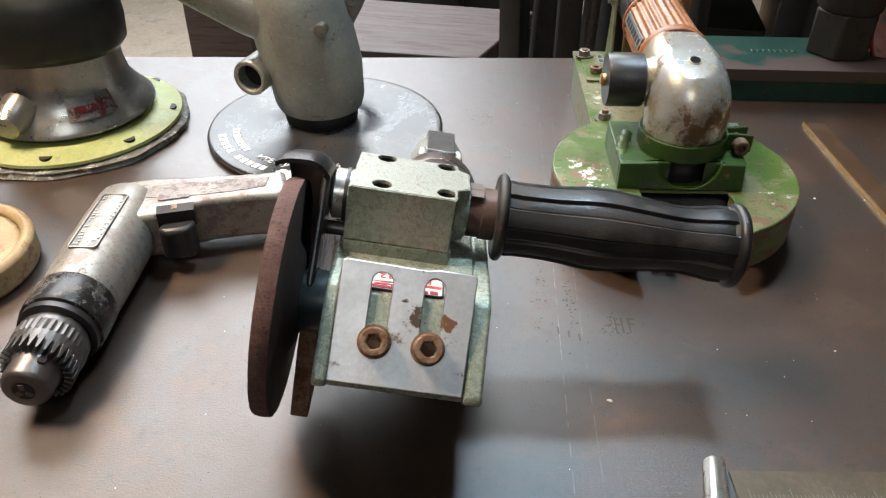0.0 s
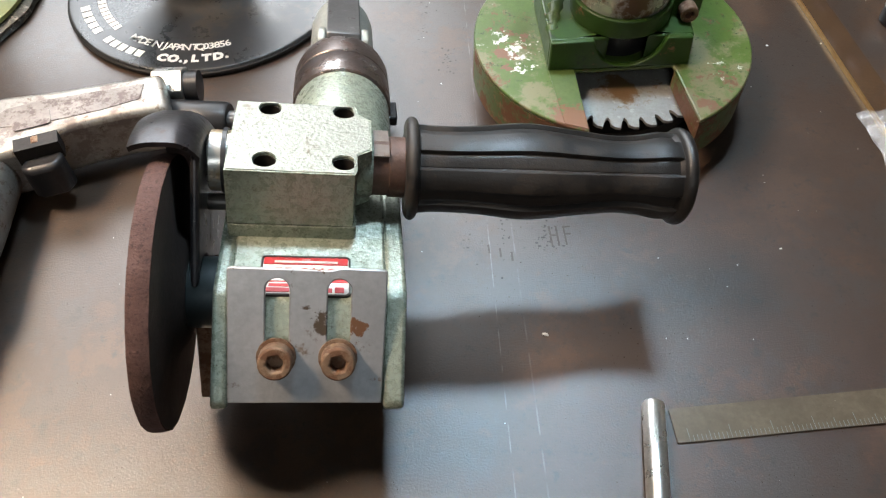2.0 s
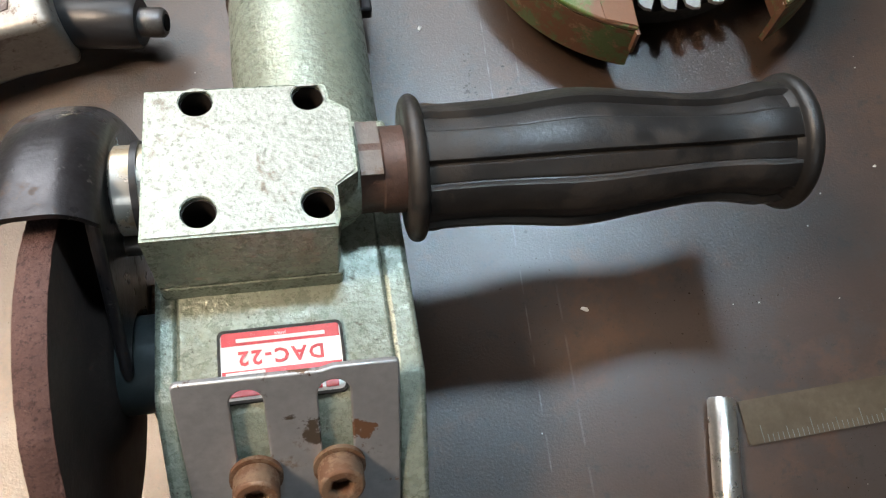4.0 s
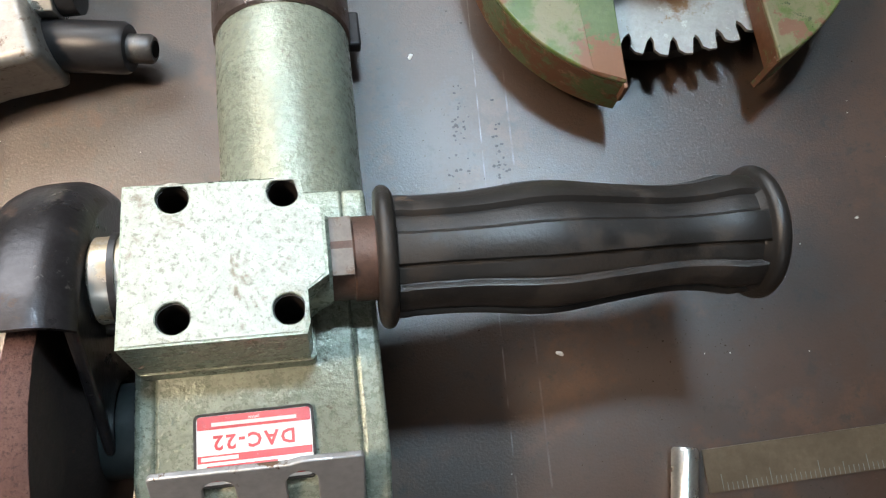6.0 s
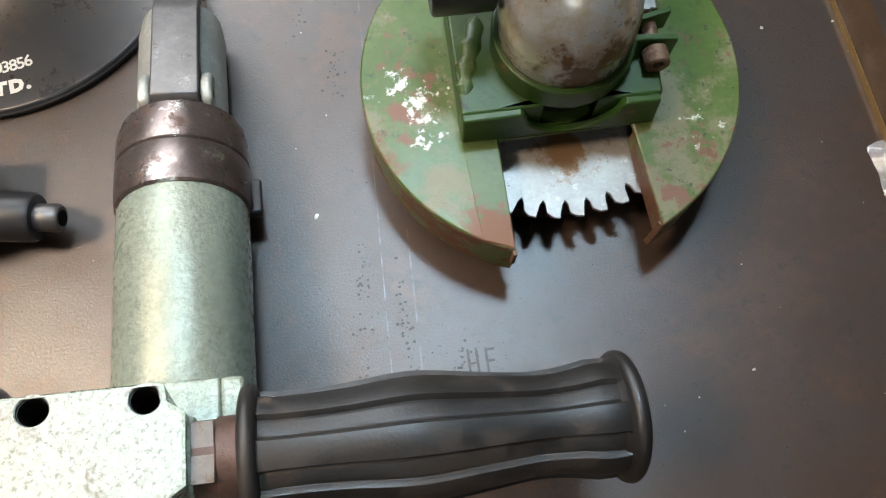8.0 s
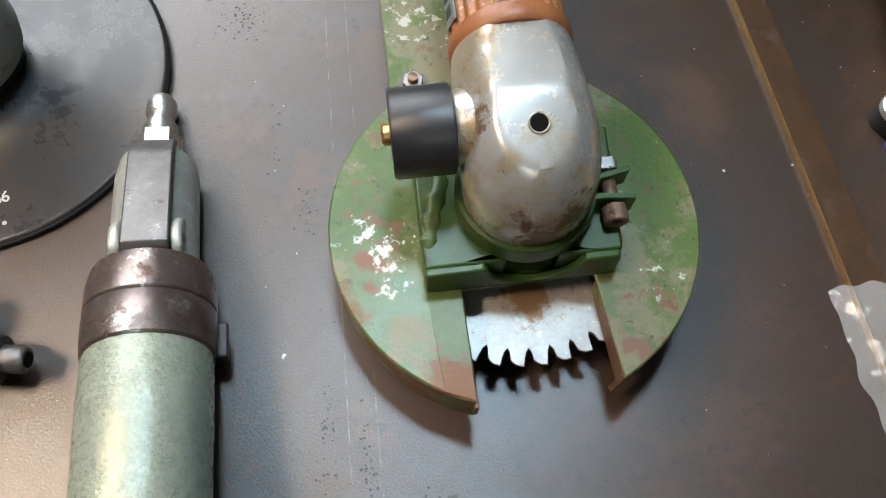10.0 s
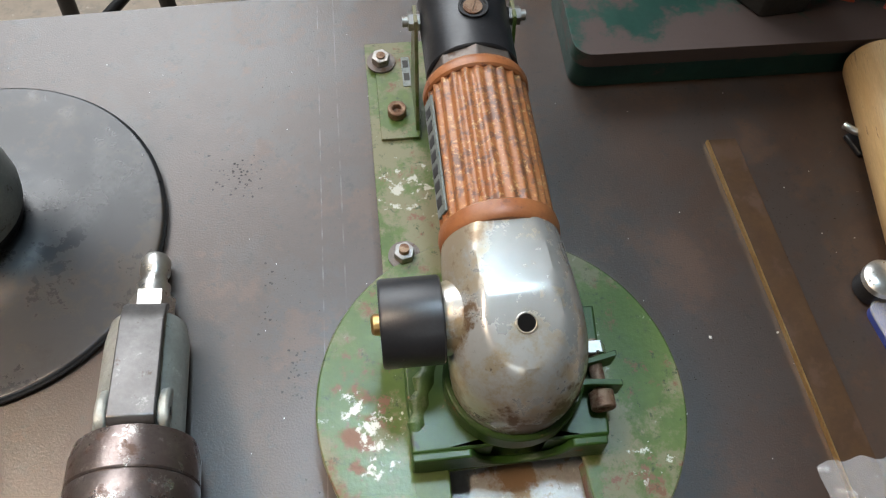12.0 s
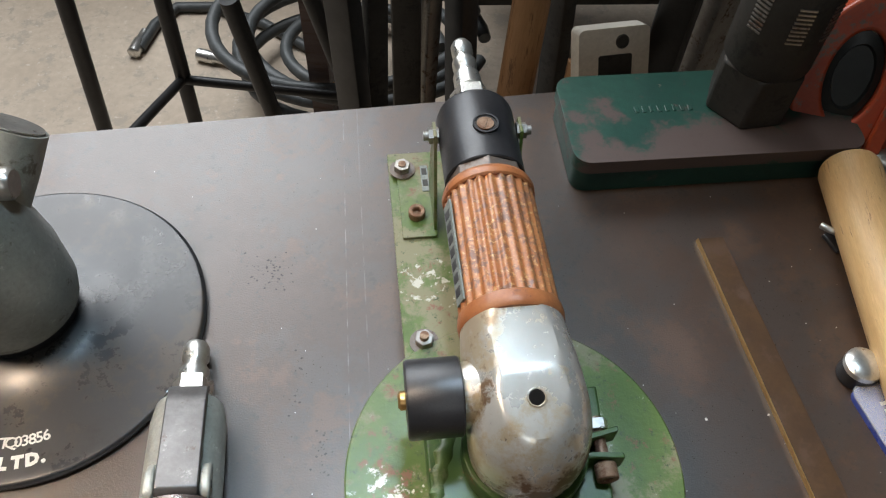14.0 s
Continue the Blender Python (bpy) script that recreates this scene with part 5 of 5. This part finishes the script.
# ---- things along the right of the table ----
def build_box():
    t = thing("tin_box", pose(0.2105, 0.6945, 0, 0, 0, 3.0), "flat dark green enamelled tin box with worn brown lid", "box")
    part("body", plate(rounded(0.002, 0.200, 0.002, 0.080, 0.010, 6), (), 0.0, 0.0200), M["box_green"], t, bevel=0.001)
    lid = part("lid", plate(rounded(0, 0.202, 0, 0.082, 0.012, 8), (), 0.0200, 0.0310), M["box_lid"], t, "green lid worn to brown", bevel=0.0028, segs=4)
    for k in range(8):
        w = 0.0022 if k in (2, 5) else 0.0032
        part("embossed_bar", box(0.050 + 0.0054 * k, 0.050 + 0.0054 * k + w, 0.043, 0.0490, 0.0308, 0.0316), M["box_lid"], lid, bevel=0.0004)


build_box()


def build_post():
    t = thing("threaded_stud", pose(0.3380, 0.7500, 0.031, 0, 0, 8), "large dark iron hexagon nut and threaded stud on the tin box", "stud")
    part("hexagon_nut", hexnut(0.0300, 0.042), M["dark_iron"], t, bevel=0.002)
    body = lathe([(0.0270, 0.042), (0.0285, 0.044), (0.0285, 0.118), (0.0260, 0.122)], n=48)
    part("stud_body", body, M["dark_iron"], t, "dark oily round stud")
    for a in (-158, -106, -60):
        for j in range(9):
            part("knurl", move(box(0.0280, 0.0290, -0.0050, 0.0050, 0.074 + j * 0.0030, 0.0752 + j * 0.0030), pose(0, 0, 0, 0, 0, a)), M["dull_steel"], t)


build_post()


def build_clamp():
    t = thing("pipe_tool", pose(0.402, 0.722, 0.0, 0, 0, -18), "chipped orange-red enamelled pipe tool frame", "tool")
    el = [(0.040 * math.cos(a) * (1.0 + 0.12 * math.cos(2 * a)), 0.058 + 0.062 * math.sin(a)) for a in [2 * math.pi * k / 48 for k in range(48)]]
    ih = [(-0.006 + 0.018 * math.cos(a), 0.060 + 0.032 * math.sin(a)) for a in [2 * math.pi * k / 36 for k in range(36)]]
    lean = pose(0, 0, 0, 62, 0, 0)
    part("frame", move(plate(el, [ih], -0.008, 0.008), lean), M["red_tool"], t, bevel=0.0025, segs=3)
    part("rib", move(plate([(0.015, 0.008), (0.026, 0.014), (0.030, 0.085), (0.024, 0.098), (0.018, 0.04)], (), 0.008, 0.014), lean), M["red_tool"], t, bevel=0.0015)
    # Added black disc fills the frame's hole; its colour stands for the shade there.
    part("hole_shade", move(lathe([(0.0176, -0.007), (0.0176, 0.002), (0.013, 0.004), (0.012, 0.001)], n=36), lean @ Matrix.Translation((-0.006, 0.060, 0)) @ Matrix.Diagonal((1.0, 1.76, 1.0, 1))), M["black_cover"], t, "black oval filling for the hole's shade")
    part("worn_rim", move(plate([(0.030, 0.030), (0.036, 0.034), (0.0395, 0.058), (0.036, 0.090), (0.029, 0.098), (0.033, 0.060)], (), 0.0082, 0.0105), lean), M["sander_alloy"], t, "rim rubbed to grey metal", bevel=0.0006)
    part("spindle", rod((0.02, 0.0, 0.012), (0.09, -0.02, 0.012), 0.008), M["bright_steel"], t)


build_clamp()
hand = lathe([(0.0150, 0.0), (0.0185, 0.002), (0.0198, 0.006), (0.0194, 0.06), (0.0186, 0.13), (0.0175, 0.22), (0.0165, 0.30)], axis="-y", at=(0, 0, 0.0200), n=40)
single("hammer_handle", hand, M["ash_wood"], pose(0.3990, 0.6990, 0.0, 0, 0, -5.9), "pale turned wooden tool handle lying on the table", "handle")


def build_small_right():
    t = thing("screw_cap", pose(0.3600, 0.5530, 0, 0, 0, 0), "chrome-topped dark screw cap", "cap")
    part("skirt", lathe([(0.0095, 0.0), (0.0105, 0.001), (0.0105, 0.011)], n=32), M["black_metal"], t)
    part("crown", lathe([(0.0104, 0.011), (0.0110, 0.0115), (0.0108, 0.0150), (0.0080, 0.0172), (0.002, 0.0175)], n=32), M["bright_steel"], t, "bright chrome crown")
    c = thing("steel_clip", pose(0.379, 0.652, 0, 0, 0, 20), "small bent chrome clip", "clip")
    part("arm", sweep([(-0.008, 0.006, 0.012), (-0.006, 0.0, 0.013), (0.004, -0.006, 0.010), (0.014, -0.008, 0.004)], 0.0022, 12), M["bright_steel"], c)
    part("base", box(-0.004, 0.016, -0.012, 0.004, 0.0, 0.0035), M["black_metal"], c, bevel=0.001)
    p = thing("blister_pack", pose(0.3520, 0.5420, 0, 0, 0, 13), "blue printed card pack in clear plastic", "package")
    part("card", plate(rounded(0, 0.070, -0.110, 0, 0.006), (), 0.0, 0.0060), M["blue_label"], p, bevel=0.001)
    part("film", plate(rounded(-0.0012, 0.0712, -0.1112, 0.0012, 0.007), (), 0.0061, 0.0072), M["film"], p)
    for x, y, w, h in ((0.011, -0.013, 0.0085, 0.0022), (0.011, -0.020, 0.0022, 0.007), (0.0165, -0.017, 0.0028, 0.008), (0.014, -0.040, 0.011, 0.0022), (0.014, -0.046, 0.009, 0.002), (0.014, -0.052, 0.011, 0.0022)):
        part("print_bar", box(x, x + w, y - h / 2, y + h / 2, 0.0060, 0.00615), M["white_print"], p)


build_small_right()


def build_bag():
    rng = random.Random(9)
    t = thing("plastic_bag", pose(0.3490, 0.4130, 0, 0, 0, 8), "crumpled clear plastic bag of small bright parts", "bag")
    bm = bmesh.new()
    nx, ny = 34, 46
    grid = []
    for j in range(ny + 1):
        row = []
        for i in range(nx + 1):
            u, v = i / nx, j / ny
            x = (u - 0.5) * 0.080 + 0.005 * noise.noise(Vector((0, v * 6, 3)))
            y = (v - 0.5) * 0.105 + 0.006 * noise.noise(Vector((u * 6, 0, 5)))
            e = min(u, 1 - u, v, 1 - v) * 5
            z = 0.0035 + min(1, e) * (0.0105 + 0.006 * abs(noise.noise(Vector((u * 9, v * 12, 0)))) + 0.004 * abs(noise.noise(Vector((u * 24, v * 26, 4)))))
            row.append(bm.verts.new((x, y, z)))
        grid.append(row)
    for j in range(ny):
        for i in range(nx):
            bm.faces.new((grid[j][i], grid[j][i + 1], grid[j + 1][i + 1], grid[j + 1][i]))
    part("film", bm, M["film"], t, "crinkled clear film", smooth=12)
    for _ in range(14):
        x, y = rng.uniform(-0.028, 0.028), rng.uniform(-0.04, 0.042)
        a = rng.uniform(0, 180)
        part("small_screw", move(lathe([(0.0018, 0.0), (0.0018, 0.011), (0.0036, 0.0112), (0.0034, 0.0135)], axis="x", at=(-0.006, 0, 0.0042), n=12), pose(x, y, 0, 0, 0, a)), M["bright_steel"], t)


build_bag()


# ---- beyond the table ----
def build_stool():
    t = thing("stool_frame", pose(-0.2, 1.3, -0.75), "black painted tubular steel stool frame", "stool")
    o = Vector((-0.2, 1.3, -0.75))
    legs = (((-0.36, 1.30, -0.22), (-0.412, 1.30, -0.75)), ((-0.247, 1.35, -0.22), (-0.264, 1.35, -0.75)), ((-0.116, 1.20, -0.22), (-0.045, 1.20, -0.75)), ((-0.043, 1.30, -0.22), (0.080, 1.30, -0.75)))
    for p, q in legs:
        part("leg", rod(Vector(p) - o, Vector(q) - o, 0.0125), M["black_paint"], t)
    part("brace", rod(Vector((-0.256, 1.345, -0.485)) - o, Vector((0.02, 1.29, -0.475)) - o, 0.008), M["black_paint"], t)
    part("brace", rod(Vector((-0.256, 1.345, -0.485)) - o, Vector((-0.30, 1.10, -0.40)) - o, 0.008), M["black_paint"], t)


build_stool()


def build_bench():
    t = thing("wooden_bench", pose(-0.16, 1.35, -0.75, 0, 0, -6), "dark worn plank bench behind the table", "bench")
    part("board", plate([(-0.12, -0.125), (0.150, -0.115), (0.215, 0.13), (-0.12, 0.13)], (), 0.535, 0.565), M["old_wood"], t, bevel=0.003)
    for x in (0.10, 0.15):
        part("leg", box(x, x + 0.035, 0.04, 0.08, 0.0, 0.535), M["old_wood"], t)


def coil(points, r, material, name, label, m):
    single(name, sweep(points, r, 12), material, m, label, "hose")


def build_far():
    rng = random.Random(21)
    for k in range(5):
        cx, cy, R = 0.03 + rng.uniform(-0.06, 0.06), 1.60 + rng.uniform(-0.06, 0.06), rng.uniform(0.15, 0.24)
        tilt = rng.uniform(-0.08, 0.08)
        pts = [(cx + R * math.cos(a), cy + 0.8 * R * math.sin(a), -0.70 + 0.045 * k + tilt * math.cos(a) * R) for a in [2 * math.pi * j / 36 for j in range(35)]]
        coil(pts, 0.012, M["hose"], "air_hose", "coiled dark grey rubber air hose on the floor", Matrix())
    coil([(-0.46, 1.72, -0.738), (-0.44, 1.80, -0.738), (-0.40, 1.86, -0.738), (-0.32, 1.86, -0.738), (-0.2, 1.80, -0.738), (-0.1, 1.72, -0.738), (0.0, 1.70, -0.735)], 0.012, M["hose"], "air_hose", "dark grey rubber air hose end on the floor", Matrix())
    for i, (x, y) in enumerate(((-0.47, 1.70), (-0.335, 1.70))):
        single("hose_coupler", lathe([(0.009, 0), (0.014, 0.004), (0.014, 0.04), (0.010, 0.045), (0.010, 0.075)], axis="x", at=(0, 0, 0.014), n=20), M["bright_steel"], pose(x, y, -0.75, 0, 0, 80 - 100 * i), "bright steel quick hose coupler", "coupler")
    single("hose_coupler", lathe([(0.007, 0), (0.010, 0.003), (0.010, 0.03), (0.007, 0.035), (0.007, 0.055)], axis="x", n=20), M["brass_edge"], pose(-0.05, 1.42, -0.54, 0, 20, -35), "brass hose coupler on the coil", "coupler")
    # upright bars, handles and dark stock standing close behind the table
    single("wooden_shaft", lathe([(0.020, -0.75), (0.019, -0.35), (0.017, -0.05), (0.016, 0.30)], n=20, shape=lambda a, h, r: r * (1 + 0.12 * math.cos(2 * a))), M["crate_wood"], pose(0.231, 1.0, 0, 0, 2, 0), "orange-brown wooden tool shaft standing behind the table", "shaft")
    bars = ((0.03, 1.10, 0.020, -4, "black_paint"), (0.075, 1.12, 0.014, 3, "dark_iron"), (0.105, 1.06, 0.026, -9, "dark_iron"), (0.140, 1.10, 0.012, 5, "dull_steel"), (0.165, 1.12, 0.020, -6, "black_paint"), (0.38, 1.0, 0.030, 6, "black_paint"), (0.29, 1.16, 0.018, -6, "dark_iron"), (0.45, 1.05, 0.022, 3, "dull_steel"))
    for x, y, r, lean, key in bars:
        single("steel_bar", plate(rounded(-r, r, -r * 0.6, r * 0.6, r * 0.2, 3), (), -0.75, 0.25), M[key], pose(x, y, 0, 0, lean * 0.6, 10 * lean), "dark upright steel bar stock", "bar", "bars behind the table")
    g = thing("gauge", pose(0.305, 0.955, -0.75, 0, 0, 8), "cream plastic meter with a dark window", "meter")
    part("case", move(plate(rounded(-0.036, 0.036, -0.030, 0.030, 0.006), (), -0.012, 0.012), pose(0, 0, 0.645, 62)), M["cream_plastic"], g, bevel=0.002)
    part("window", move(plate(rounded(-0.016, 0.018, -0.020, 0.004, 0.002), (), 0.012, 0.0128), pose(0, 0, 0.645, 62)), M["dark_iron"], g)
    part("button", move(lathe([(0.007, 0.012), (0.006, 0.0135)], at=(0.008, 0.016, 0), n=20), pose(0, 0, 0.645, 62)), M["dark_iron"], g)
    part("stand", box(-0.03, 0.03, -0.005, 0.03, 0.0, 0.62), M["crate_wood"], g)
    # shelving and crates in the dim back
    sh = thing("shelving", pose(0.75, 1.75, -0.75), "dark steel shelving crowded with dim stock", "shelf")
    for z in (0.25, 0.62, 1.0, 1.4):
        part("shelf", box(-0.55, 0.55, -0.2, 0.2, z, z + 0.02), M["dark_iron"], sh)
    for x in (-0.55, 0.52):
        for y in (-0.2, 0.17):
            part("post", box(x, x + 0.03, y, y + 0.03, 0, 1.6), M["black_paint"], sh)
    for z in (0.27, 0.64, 1.02):
        x = -0.5
        while x < 0.42:
            w, h = rng.uniform(0.06, 0.16), rng.uniform(0.10, 0.28)
            key = rng.choice(("crate_wood", "dark_iron", "black_cover", "old_wood", "cream_plastic", "box_green"))
            single("crate", plate(rounded(0, w, -0.12, 0.10, 0.01, 3), (), 0, h), M[key], pose(0.75 + x, 1.75, -0.75 + z, 0, 0, rng.uniform(-4, 4)), "dim stock box on the steel shelf", "box", "boxes on the shelf", bevel=0.004)
            x += w + rng.uniform(0.01, 0.04)
    for k in range(9):
        x, y = -0.75 + 0.11 * k + rng.uniform(-0.03, 0.03), 2.25 + rng.uniform(-0.2, 0.2)
        w, h = rng.uniform(0.05, 0.10), rng.uniform(0.3, 0.75)
        key = rng.choice(("dark_iron", "black_cover", "old_wood", "black_paint"))
        single("machine_cabinet", plate(rounded(-w, w, -0.1, 0.1, 0.012, 3), (), 0, h), M[key], pose(x, y, -0.75, 0, 0, rng.uniform(-8, 8)), "dim dark machine cabinet at the back", "cabinet", "cabinets at the back", bevel=0.004)


build_bench()
build_far()
